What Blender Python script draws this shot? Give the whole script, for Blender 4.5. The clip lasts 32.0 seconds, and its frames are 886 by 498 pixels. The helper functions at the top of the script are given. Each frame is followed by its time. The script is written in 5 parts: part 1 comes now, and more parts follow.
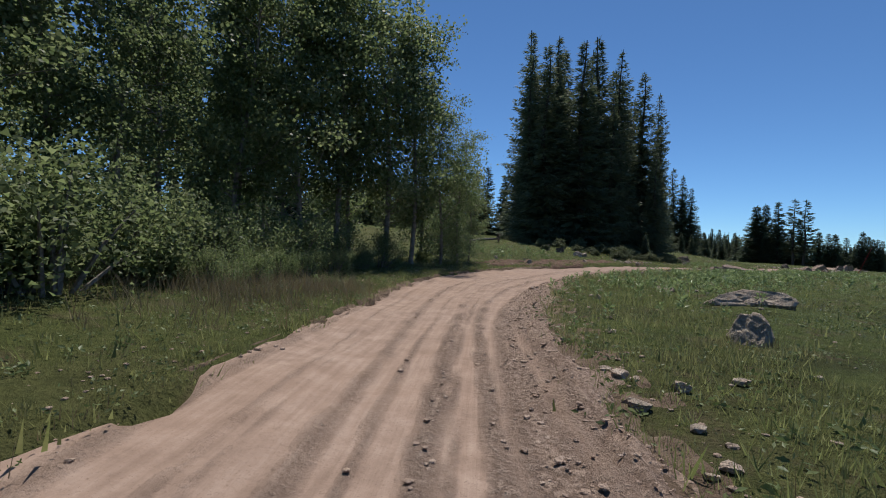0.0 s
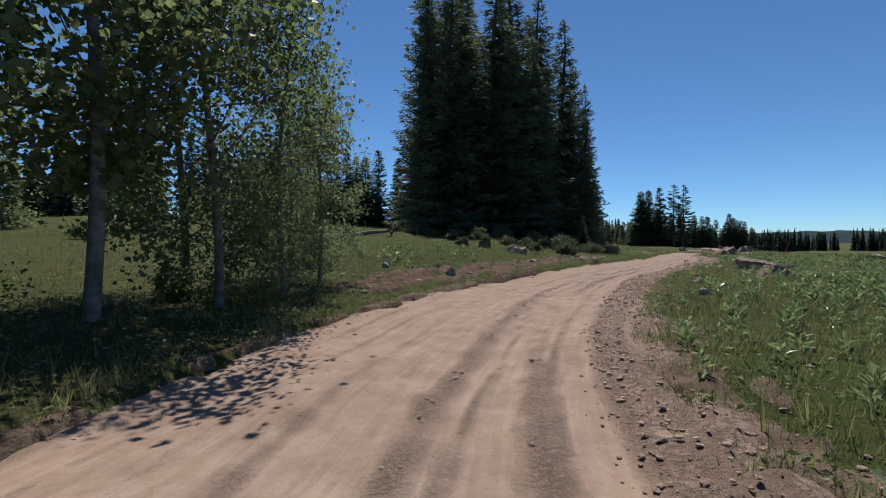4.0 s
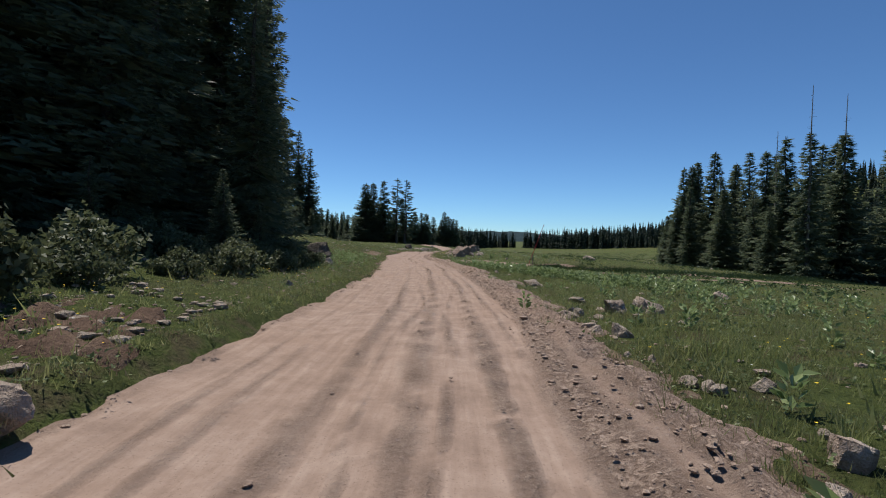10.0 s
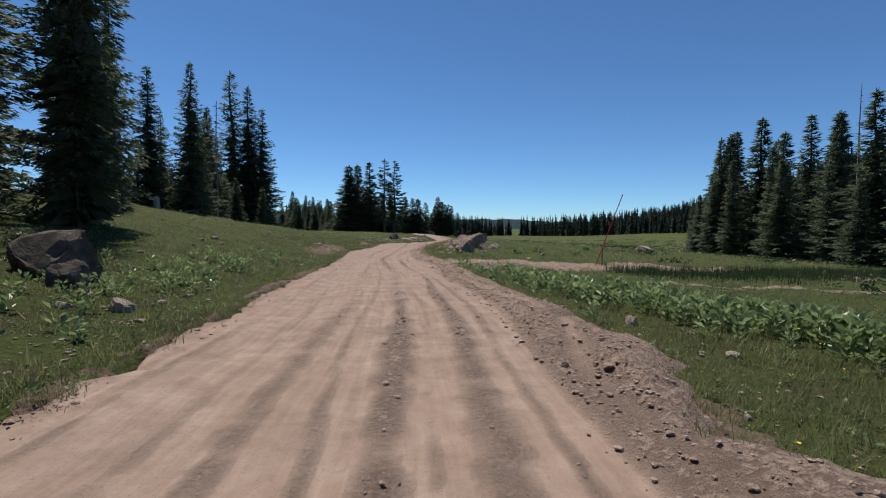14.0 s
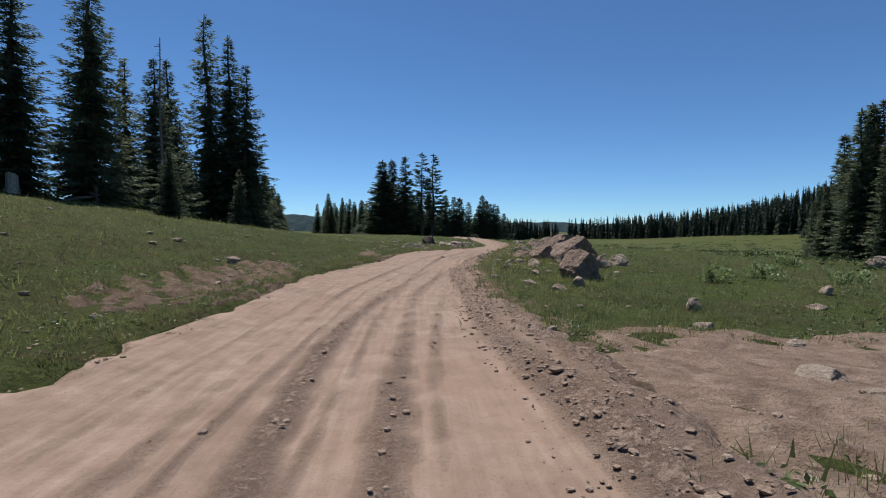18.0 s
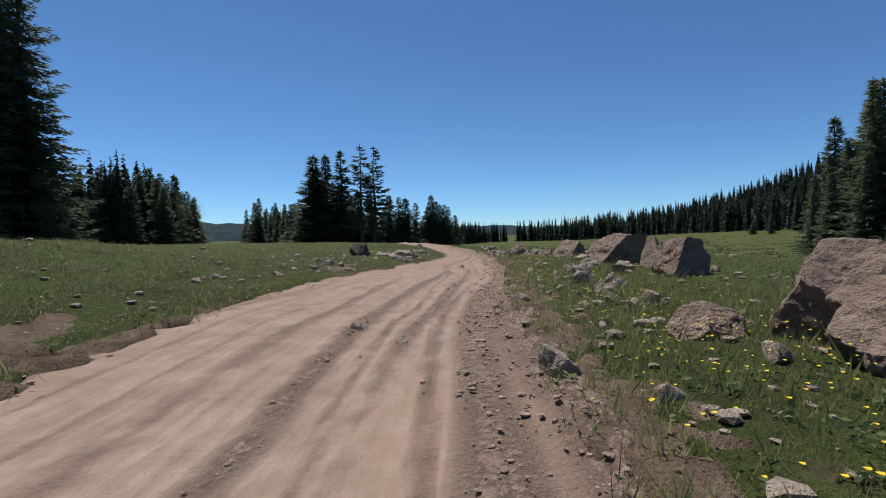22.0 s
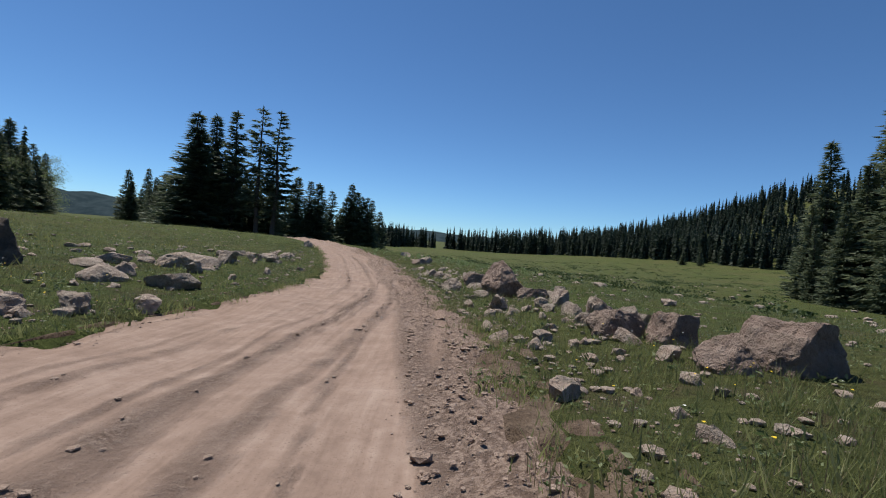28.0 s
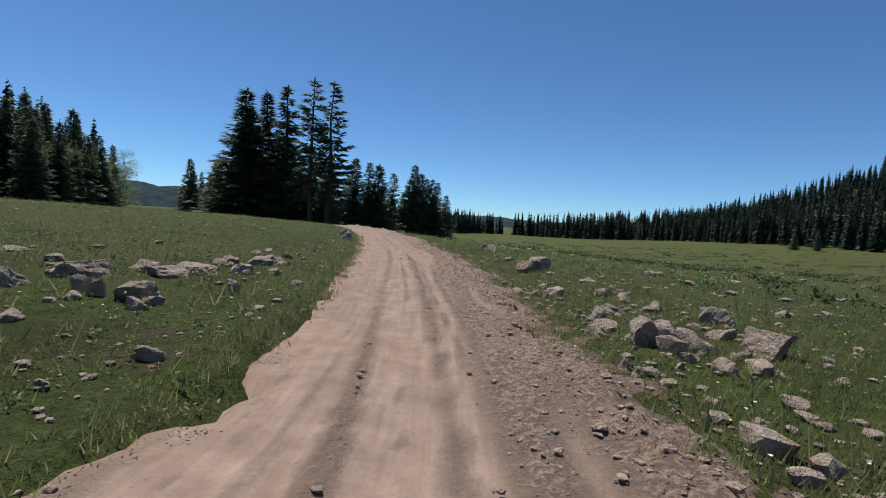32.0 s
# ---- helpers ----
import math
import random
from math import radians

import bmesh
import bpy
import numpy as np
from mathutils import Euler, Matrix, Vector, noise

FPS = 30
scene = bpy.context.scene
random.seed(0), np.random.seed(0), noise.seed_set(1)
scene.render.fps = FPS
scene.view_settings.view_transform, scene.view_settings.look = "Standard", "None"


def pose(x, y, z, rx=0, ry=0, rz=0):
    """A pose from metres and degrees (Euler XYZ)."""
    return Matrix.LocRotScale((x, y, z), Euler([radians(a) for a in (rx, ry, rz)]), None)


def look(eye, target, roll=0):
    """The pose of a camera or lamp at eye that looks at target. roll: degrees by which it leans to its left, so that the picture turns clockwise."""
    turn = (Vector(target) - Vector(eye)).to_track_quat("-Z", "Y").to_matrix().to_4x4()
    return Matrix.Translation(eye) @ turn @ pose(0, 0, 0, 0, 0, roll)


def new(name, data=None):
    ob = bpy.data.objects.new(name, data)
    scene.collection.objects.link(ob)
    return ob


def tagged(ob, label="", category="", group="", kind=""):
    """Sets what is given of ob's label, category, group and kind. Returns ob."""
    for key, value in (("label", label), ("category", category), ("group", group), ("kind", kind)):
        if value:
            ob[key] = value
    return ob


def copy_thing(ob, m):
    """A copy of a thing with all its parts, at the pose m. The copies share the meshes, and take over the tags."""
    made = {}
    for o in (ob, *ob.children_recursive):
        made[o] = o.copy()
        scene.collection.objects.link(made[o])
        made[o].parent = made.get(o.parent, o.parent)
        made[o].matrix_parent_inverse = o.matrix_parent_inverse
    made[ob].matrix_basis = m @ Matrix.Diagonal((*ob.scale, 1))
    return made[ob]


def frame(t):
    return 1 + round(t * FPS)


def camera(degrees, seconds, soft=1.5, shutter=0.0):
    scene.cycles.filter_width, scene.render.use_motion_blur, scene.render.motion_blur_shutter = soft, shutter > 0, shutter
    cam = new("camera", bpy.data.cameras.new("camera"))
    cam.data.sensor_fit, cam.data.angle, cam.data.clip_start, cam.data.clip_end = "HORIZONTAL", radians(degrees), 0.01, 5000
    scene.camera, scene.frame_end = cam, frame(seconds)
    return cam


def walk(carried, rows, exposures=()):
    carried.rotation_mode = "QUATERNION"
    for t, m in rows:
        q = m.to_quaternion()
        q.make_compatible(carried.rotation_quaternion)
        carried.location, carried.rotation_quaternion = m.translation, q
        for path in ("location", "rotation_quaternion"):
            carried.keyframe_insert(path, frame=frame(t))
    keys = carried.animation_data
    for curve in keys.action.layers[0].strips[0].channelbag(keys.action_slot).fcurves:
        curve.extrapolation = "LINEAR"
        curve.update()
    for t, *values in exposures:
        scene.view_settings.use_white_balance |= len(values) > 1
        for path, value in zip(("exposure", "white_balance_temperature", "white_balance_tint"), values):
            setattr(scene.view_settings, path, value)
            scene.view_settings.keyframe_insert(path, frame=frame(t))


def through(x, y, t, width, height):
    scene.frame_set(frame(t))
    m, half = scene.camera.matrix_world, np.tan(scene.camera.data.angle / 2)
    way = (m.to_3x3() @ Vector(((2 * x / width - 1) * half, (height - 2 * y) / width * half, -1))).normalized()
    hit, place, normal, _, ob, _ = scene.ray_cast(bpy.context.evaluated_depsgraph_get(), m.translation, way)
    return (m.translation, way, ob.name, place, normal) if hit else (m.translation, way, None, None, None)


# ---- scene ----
from itertools import product

cam = camera(85.91, 32.0, soft=1.05)
PATH = [
    (0, (5.164, -8.051, 2.367), (-1.584, -0.672, 2.326), 2.07),
    (0.5, (3.734, -6.387, 2.393), (-2.959, 1.042, 2.341), 2.15),
    (1, (2.417, -4.739, 2.417), (-4.140, 2.811, 2.340), 2.11),
    (1.5, (1.245, -3.258, 2.409), (-5.137, 4.440, 2.296), 2.11),
    (2, (-0.065, -1.667, 2.471), (-6.219, 6.213, 2.317), 1.26),
    (2.5, (-1.112, -0.114, 2.486), (-7.057, 7.926, 2.362), 0.87),
    (3, (-2.275, 1.650, 2.540), (-7.943, 9.888, 2.452), -0.10),
    (3.5, (-3.367, 3.418, 2.580), (-8.754, 11.842, 2.478), -0.52),
    (4, (-4.266, 5.357, 2.601), (-9.267, 14.016, 2.465), -0.31),
    (5, (-5.635, 9.591, 2.629), (-9.636, 18.754, 2.459), -0.92),
    (5.5, (-6.180, 11.805, 2.645), (-9.621, 21.193, 2.462), -1.99),
    (6, (-6.684, 14.031, 2.670), (-9.562, 23.604, 2.441), -1.94),
    (6.5, (-7.044, 16.146, 2.686), (-9.391, 25.865, 2.481), -1.83),
    (7, (-7.326, 18.258, 2.669), (-9.186, 28.083, 2.517), -1.00),
    (7.5, (-7.533, 20.393, 2.687), (-8.877, 30.299, 2.421), -0.72),
    (8, (-7.651, 22.510, 2.692), (-8.572, 32.464, 2.459), -0.66),
    (8.5, (-7.756, 24.620, 2.738), (-8.308, 34.603, 2.529), -0.59),
    (9, (-7.814, 26.863, 2.763), (-8.025, 36.859, 2.552), -0.23),
    (9.5, (-7.787, 29.196, 2.768), (-7.693, 39.193, 2.580), 0.34),
    (10, (-7.697, 31.726, 2.757), (-7.365, 41.718, 2.521), 1.23),
    (10.5, (-7.595, 34.345, 2.729), (-7.058, 44.326, 2.447), 1.52),
    (11, (-7.497, 37.003, 2.706), (-6.849, 46.978, 2.415), 1.68),
    (11.5, (-7.424, 39.727, 2.688), (-6.748, 49.699, 2.375), 1.74),
    (12, (-7.345, 42.451, 2.651), (-6.666, 52.422, 2.305), 1.62),
    (12.5, (-7.257, 45.232, 2.579), (-6.620, 55.205, 2.215), 1.45),
    (13, (-7.223, 48.066, 2.515), (-6.649, 58.042, 2.120), 0.93),
    (13.5, (-7.270, 51.014, 2.476), (-6.723, 60.989, 2.034), 0.74),
    (14, (-7.268, 53.950, 2.421), (-6.790, 63.927, 1.947), 0.43),
    (14.5, (-7.211, 56.858, 2.367), (-6.739, 66.835, 1.886), 0.12),
    (15, (-7.109, 59.690, 2.308), (-6.676, 69.673, 1.911), -0.01),
    (16, (-6.966, 65.265, 2.187), (-6.716, 75.256, 1.822), -0.13),
    (16.5, (-7.019, 68.078, 2.127), (-6.922, 78.069, 1.703), -0.18),
    (17, (-7.220, 70.954, 2.071), (-7.318, 80.944, 1.646), -0.01),
    (17.5, (-7.390, 73.785, 1.989), (-7.662, 83.775, 1.612), 0.01),
    (18, (-7.652, 76.679, 1.956), (-8.040, 86.663, 1.553), 0.11),
    (18.5, (-7.986, 79.575, 1.897), (-8.376, 89.560, 1.516), -0.05),
    (19, (-8.168, 82.378, 1.833), (-8.543, 92.364, 1.450), -0.21),
    (19.5, (-8.300, 85.153, 1.789), (-8.615, 95.141, 1.419), -0.31),
    (20, (-8.364, 87.909, 1.808), (-8.539, 97.902, 1.456), -0.43),
    (20.5, (-8.366, 90.598, 1.806), (-8.315, 100.593, 1.491), -0.50),
    (21, (-8.271, 93.187, 1.812), (-7.951, 103.177, 1.503), -0.84),
    (21.5, (-8.141, 95.636, 1.779), (-7.566, 105.615, 1.479), -1.00),
    (22, (-7.969, 97.973, 1.735), (-7.233, 107.941, 1.428), -1.34),
    (22.5, (-7.774, 100.099, 1.726), (-6.927, 110.058, 1.419), -1.92),
    (23, (-7.624, 102.252, 1.812), (-6.682, 112.203, 1.512), -2.24),
    (23.5, (-7.505, 104.273, 1.836), (-6.507, 114.221, 1.644), -1.94),
    (24, (-7.374, 106.343, 1.879), (-6.217, 116.275, 1.784), -0.97),
    (24.5, (-7.036, 108.435, 1.889), (-5.561, 118.324, 1.706), -0.12),
    (25, (-6.446, 110.658, 1.857), (-4.510, 120.466, 1.624), 0.64),
    (25.5, (-5.797, 112.930, 1.814), (-3.439, 122.643, 1.494), 1.34),
    (26, (-5.291, 115.127, 1.737), (-2.706, 124.782, 1.429), 0.69),
    (27, (-4.575, 119.321, 1.565), (-1.976, 128.973, 1.310), 1.47),
    (27.5, (-4.299, 121.330, 1.495), (-1.844, 131.021, 1.259), 3.55),
    (28, (-4.034, 123.290, 1.469), (-1.779, 133.031, 1.278), 4.38),
    (28.5, (-3.765, 125.312, 1.482), (-1.681, 135.089, 1.214), 4.17),
    (29, (-3.606, 127.317, 1.495), (-1.754, 137.139, 1.183), 3.90),
    (29.5, (-3.540, 129.392, 1.466), (-2.013, 139.269, 1.126), 4.53),
    (30, (-3.506, 131.362, 1.416), (-2.161, 141.263, 1.002), 4.55),
    (30.5, (-3.222, 133.366, 1.419), (-2.040, 143.285, 0.950), 3.73),
    (31, (-3.015, 135.386, 1.400), (-1.951, 145.316, 0.875), 3.41),
    (31.5, (-2.978, 136.924, 1.368), (-1.992, 146.858, 0.784), 3.10),
    (32, (-2.951, 138.539, 1.260), (-2.024, 148.479, 0.689), 3.39),
]
walk(cam, [(t, look(eye, target, roll)) for t, eye, target, roll in PATH])

# ---------------- light ----------------
world = bpy.data.worlds.new("world")
scene.world = world
world.use_nodes = True
wn = world.node_tree.nodes
sky = wn.new("ShaderNodeTexSky")
sky.sky_type = "NISHITA"
sky.sun_disc = False
SUN_EL, SUN_AZ = radians(65), radians(-32)  # azimuth from +y towards +x
sky.sun_elevation = SUN_EL
sky.sun_rotation = SUN_AZ
sky.altitude = 3000
sky.dust_density = 0.3
sky.ozone_density = 3.0
wn["Background"].inputs["Strength"].default_value = 0.080
tint = wn.new("ShaderNodeMix")
tint.data_type, tint.blend_type = "RGBA", "MULTIPLY"
tint.inputs[0].default_value, tint.inputs[7].default_value = 1.0, (0.70, 0.985, 1.19, 1)  # clear high-mountain blue
world.node_tree.links.new(sky.outputs[0], tint.inputs[6])
world.node_tree.links.new(tint.outputs[2], wn["Background"].inputs[0])
sun = new("sun", bpy.data.lights.new("sun", "SUN"))
sun.data.energy = 4.4
sun.data.angle = radians(0.5)
sun.data.color = (1.0, 0.95, 0.88)
sun_way = Vector((math.sin(SUN_AZ) * math.cos(SUN_EL), math.cos(SUN_AZ) * math.cos(SUN_EL), math.sin(SUN_EL)))
sun.matrix_world = look(sun_way * 50, (0, 0, 0))
scene.view_settings.exposure = 0.25

# ---------------- materials ----------------


class Mat:
    """A small builder round a node material."""

    def __init__(self, name, rough=0.8, metal=0.0, spec=0.3):
        self.m = bpy.data.materials.new(name)
        self.m.use_nodes = True
        self.t = self.m.node_tree
        self.b = self.t.nodes["Principled BSDF"]
        self.b.inputs["Roughness"].default_value = rough
        self.b.inputs["Metallic"].default_value = metal
        self.b.inputs["Specular IOR Level"].default_value = spec

    def node(self, kind, **inputs):
        n = self.t.nodes.new(kind)
        for k, v in inputs.items():
            self.put(v, n.inputs[k])
        return n

    def put(self, v, socket):
        if isinstance(v, bpy.types.NodeSocket):
            self.t.links.new(v, socket)
        else:
            socket.default_value = v

    def where(self):
        return self.t.nodes.new("ShaderNodeNewGeometry").outputs["Position"]

    def noise(self, scale, detail=4.0, rough=0.55, vec=None, dim="3D"):
        n = self.t.nodes.new("ShaderNodeTexNoise")
        n.noise_dimensions = dim
        n.inputs["Scale"].default_value, n.inputs["Detail"].default_value, n.inputs["Roughness"].default_value = scale, detail, rough
        self.t.links.new(vec or self.where(), n.inputs["Vector"])
        return n.outputs["Fac"]

    def ramp(self, fac, stops):
        n = self.t.nodes.new("ShaderNodeValToRGB")
        e = n.color_ramp.elements
        while len(e) < len(stops):
            e.new(0.5)
        for el, (pos, col) in zip(e, stops):
            el.position, el.color = pos, (*col, 1)
        self.t.links.new(fac, n.inputs[0])
        return n.outputs["Color"]

    def mix(self, fac, a, b, mode="MIX"):
        n = self.t.nodes.new("ShaderNodeMix")
        n.data_type, n.blend_type = "RGBA", mode
        self.put(fac, n.inputs[0])
        for v, s in ((a, n.inputs[6]), (b, n.inputs[7])):
            self.put((*v, 1) if isinstance(v, tuple) else v, s)
        return n.outputs[2]

    def math(self, op, a, b=0.0, c=0.0):
        n = self.t.nodes.new("ShaderNodeMath")
        n.operation = op
        for v, s in zip((a, b, c), n.inputs):
            self.put(v, s)
        return n.outputs[0]

    def color(self, c):
        self.put((*c, 1) if isinstance(c, tuple) else c, self.b.inputs["Base Color"])
        return self

    def bump(self, height, strength=0.5, dist=0.05):
        n = self.node("ShaderNodeBump", Height=height, Strength=strength, Distance=dist)
        self.t.links.new(n.outputs[0], self.b.inputs["Normal"])
        return self

    def island(self):
        return self.t.nodes.new("ShaderNodeNewGeometry").outputs["Random Per Island"]

    def each(self):
        return self.t.nodes.new("ShaderNodeObjectInfo").outputs["Random"]


def foliage(name, dark, mid, light, rough=0.6, through=0.25, patches=()):
    """Leaves or needles: shade varies leaf by leaf and tree by tree, some light shines through."""
    q = Mat(name, rough, spec=0.25)
    fac = q.math("ADD", q.math("MULTIPLY", q.island(), 0.65), q.math("MULTIPLY", q.each(), 0.3))
    col = q.ramp(fac, [(0.0, dark), (0.5, mid), (1.0, light)])
    for size, lo, hi, amount, c in patches:
        col = q.mix(q.ramp(q.noise(size, 5, 0.7), [(lo, (0, 0, 0)), (hi, (amount,) * 3)]), col, c)
    q.color(col)
    if through:
        tr = q.t.nodes.new("ShaderNodeBsdfTranslucent")
        q.t.links.new(col, tr.inputs[0])
        mx = q.t.nodes.new("ShaderNodeMixShader")
        mx.inputs[0].default_value = through
        q.t.links.new(q.b.outputs[0], mx.inputs[1])
        q.t.links.new(tr.outputs[0], mx.inputs[2])
        q.t.links.new(mx.outputs[0], q.t.nodes["Material Output"].inputs[0])
    return q.m


def bark(name, a, b, scale):
    q = Mat(name, 0.9)
    n = q.noise(scale, 5)
    q.color(q.ramp(n, [(0.3, a), (0.65, b)])).bump(n, 0.6, 0.03)
    return q.m


M_SPRUCE = foliage("spruce_needles", (0.052, 0.072, 0.044), (0.100, 0.128, 0.074), (0.205, 0.225, 0.125), through=0.4)
M_ASPEN = foliage("aspen_leaves", (0.085, 0.118, 0.050), (0.155, 0.200, 0.082), (0.28, 0.31, 0.165), 0.5, 0.6)
M_SHRUB = foliage("shrub_leaves", (0.060, 0.074, 0.036), (0.105, 0.122, 0.060), (0.17, 0.185, 0.10), 0.55, 0.35)
M_FARWOOD = foliage("far_needles", (0.026, 0.042, 0.028), (0.036, 0.054, 0.035), (0.048, 0.068, 0.042), through=0.3)
M_GRASS = foliage("grass_blades", (0.112, 0.135, 0.048), (0.212, 0.236, 0.090), (0.39, 0.37, 0.205), 0.5, 0.55,
                  ((0.45, 0.50, 0.66, 0.7, (0.27, 0.225, 0.125)), (1.7, 0.52, 0.66, 0.75, (0.070, 0.092, 0.030)), (0.12, 0.45, 0.65, 0.55, (0.20, 0.24, 0.075)), (4.2, 0.52, 0.64, 0.7, (0.30, 0.31, 0.125)), (0.9, 0.54, 0.66, 0.7, (0.085, 0.115, 0.035))))
M_FORB = foliage("meadow_leaves", (0.060, 0.092, 0.032), (0.135, 0.175, 0.068), (0.32, 0.35, 0.19), 0.45, 0.4)
M_HERB = foliage("broad_leaves", (0.12, 0.17, 0.065), (0.26, 0.33, 0.14), (0.54, 0.59, 0.36), 0.28, 0.45)
M_SPRUCE_BARK = bark("spruce_bark", (0.035, 0.028, 0.022), (0.10, 0.085, 0.07), 9)
M_DEAD = bark("dead_wood", (0.09, 0.077, 0.068), (0.24, 0.215, 0.19), 12)
M_BLEACHED = bark("bleached_wood", (0.22, 0.18, 0.14), (0.48, 0.42, 0.35), 10)
M_ASPEN_BARK = bark("aspen_bark", (0.07, 0.06, 0.048), (0.25, 0.225, 0.19), 5)

M_DRY = foliage("dry_stalks", (0.14, 0.11, 0.06), (0.22, 0.175, 0.10), (0.32, 0.27, 0.17), 0.8, 0.2)


def plain(name, c, rough=0.7, spec=0.3):
    k = Mat(name, rough, spec=spec)
    m1 = k.noise(25, 4)
    k.color(k.ramp(m1, [(0.3, tuple(v * 0.8 for v in c)), (0.7, c)]))
    return k.m


M_YELLOW, M_WHITE, M_RED = plain("yellow_petals", (0.75, 0.52, 0.02)), plain("white_petals", (0.75, 0.75, 0.70)), plain("red_paint", (0.35, 0.03, 0.03), 0.5)

q = Mat("meadow_soil", 0.95, spec=0.1)
n1, n2, n3, n4, n5 = q.noise(0.07, 5), q.noise(1.1, 6, 0.7), q.noise(16, 5, 0.8), q.noise(0.36, 6, 0.7), q.noise(4.5, 5, 0.75)
g = q.ramp(q.math("ADD", q.math("MULTIPLY", n3, 0.6), q.math("MULTIPLY", n5, 0.4)), [(0.33, (0.026, 0.036, 0.012)), (0.47, (0.066, 0.086, 0.028)), (0.58, (0.110, 0.126, 0.046)), (0.68, (0.185, 0.180, 0.090))])
g = q.mix(q.ramp(n1, [(0.38, (0, 0, 0)), (0.62, (0.6, 0.6, 0.6))]), g, q.ramp(n5, [(0.35, (0.055, 0.078, 0.024)), (0.7, (0.135, 0.160, 0.052))]))
g = q.mix(q.ramp(n4, [(0.49, (0, 0, 0)), (0.62, (0.85, 0.85, 0.85))]), g, q.ramp(n3, [(0.35, (0.030, 0.036, 0.014)), (0.7, (0.090, 0.095, 0.040))]))
n6 = q.noise(0.03, 6, 0.7)
g = q.mix(q.ramp(n6, [(0.47, (0, 0, 0)), (0.60, (0.6, 0.6, 0.6))]), g, q.ramp(n5, [(0.35, (0.075, 0.072, 0.032)), (0.7, (0.155, 0.145, 0.070))]))
g = q.mix(q.ramp(n2, [(0.53, (0, 0, 0)), (0.66, (0.85, 0.85, 0.85))]), g, q.ramp(n3, [(0.35, (0.065, 0.050, 0.033)), (0.7, (0.165, 0.135, 0.090))]))
g = q.mix(1.0, g, (0.83, 0.85, 0.72), "MULTIPLY")
q.color(g).bump(q.math("ADD", n3, q.math("MULTIPLY", n5, 2.0)), 0.9, 0.10)
M_SOIL = q.m

def dirt_road():
    """Packed pinkish dirt with smooth wheel tracks; where the mesh's own mask says so, darker loose gravel."""
    k = Mat("red_dirt", 0.95, spec=0.12)
    uv = k.t.nodes.new("ShaderNodeUVMap").outputs[0]
    mask = k.t.nodes.new("ShaderNodeAttribute")
    mask.attribute_name = "loose"
    stretch = k.node("ShaderNodeVectorMath")
    stretch.operation = "MULTIPLY"
    k.put(uv, stretch.inputs[0])
    stretch.inputs[1].default_value = (1.0, 0.06, 1.0)
    fine_streak = k.noise(9.0, 4, 0.6, stretch.outputs[0])
    big, mid, grit, pit = k.noise(0.3, 4), k.noise(2.2, 6, 0.7), k.noise(42, 4, 0.75), k.noise(15, 6, 0.75)
    tone = k.math("ADD", k.math("MULTIPLY", mid, 0.6), k.math("MULTIPLY", fine_streak, 0.4))
    packed = k.ramp(tone, [(0.28, (0.165, 0.114, 0.087)), (0.5, (0.264, 0.189, 0.147)), (0.72, (0.372, 0.284, 0.229))])
    loose = k.ramp(k.math("ADD", k.math("MULTIPLY", grit, 0.4), k.math("MULTIPLY", pit, 0.6)), [(0.38, (0.160, 0.110, 0.084)), (0.47, (0.272, 0.192, 0.147)), (0.57, (0.43, 0.33, 0.262))])
    f = k.math("MULTIPLY", mask.outputs["Fac"], k.math("ADD", k.math("MULTIPLY", pit, 2.0), k.math("SUBTRACT", k.math("MULTIPLY", mid, 0.8), 0.75)))
    f = k.ramp(f, [(0.06, (0, 0, 0)), (0.64, (0.88, 0.88, 0.88))])
    crumbs = k.ramp(k.math("ADD", grit, k.math("MULTIPLY", f, 0.06)), [(0.57, (0, 0, 0)), (0.68, (0.75, 0.75, 0.75))])
    col = k.mix(crumbs, k.mix(f, packed, loose), (0.15, 0.102, 0.078))
    col = k.mix(k.ramp(big, [(0.45, (0, 0, 0)), (0.7, (0.3, 0.3, 0.3))]), col, (0.28, 0.188, 0.135))
    h = k.math("ADD", k.math("MULTIPLY", k.math("MULTIPLY", k.math("ADD", grit, pit), f), 1.6), k.math("ADD", k.math("MULTIPLY", mid, 0.5), k.math("ADD", k.math("MULTIPLY", pit, 0.25), k.math("MULTIPLY", fine_streak, 0.35))))
    k.color(col).bump(h, 0.85, 0.036)
    return k.m


M_DIRT = dirt_road()


def earth(name, a, b, c):
    k = Mat(name, 0.95, spec=0.1)
    m1, m2 = k.noise(3, 6, 0.65), k.noise(30, 4, 0.7)
    col = k.ramp(m1, [(0.3, a), (0.5, b), (0.72, c)])
    col = k.mix(k.ramp(m2, [(0.5, (0, 0, 0)), (0.75, (0.6, 0.6, 0.6))]), col, tuple(v * 0.6 for v in a))
    k.color(col).bump(k.math("ADD", m2, k.math("MULTIPLY", m1, 2.5)), 0.9, 0.07)
    return k.m


M_CLOD = earth("clods", (0.28, 0.200, 0.155), (0.41, 0.305, 0.240), (0.52, 0.41, 0.335))
M_TRACK = earth("track_earth", (0.160, 0.112, 0.084), (0.265, 0.190, 0.145), (0.38, 0.285, 0.222))
M_BANK = earth("bank_earth", (0.07, 0.045, 0.033), (0.13, 0.085, 0.062), (0.20, 0.14, 0.10))
M_VERGE = earth("verge_earth", (0.085, 0.060, 0.042), (0.160, 0.115, 0.082), (0.25, 0.188, 0.140))

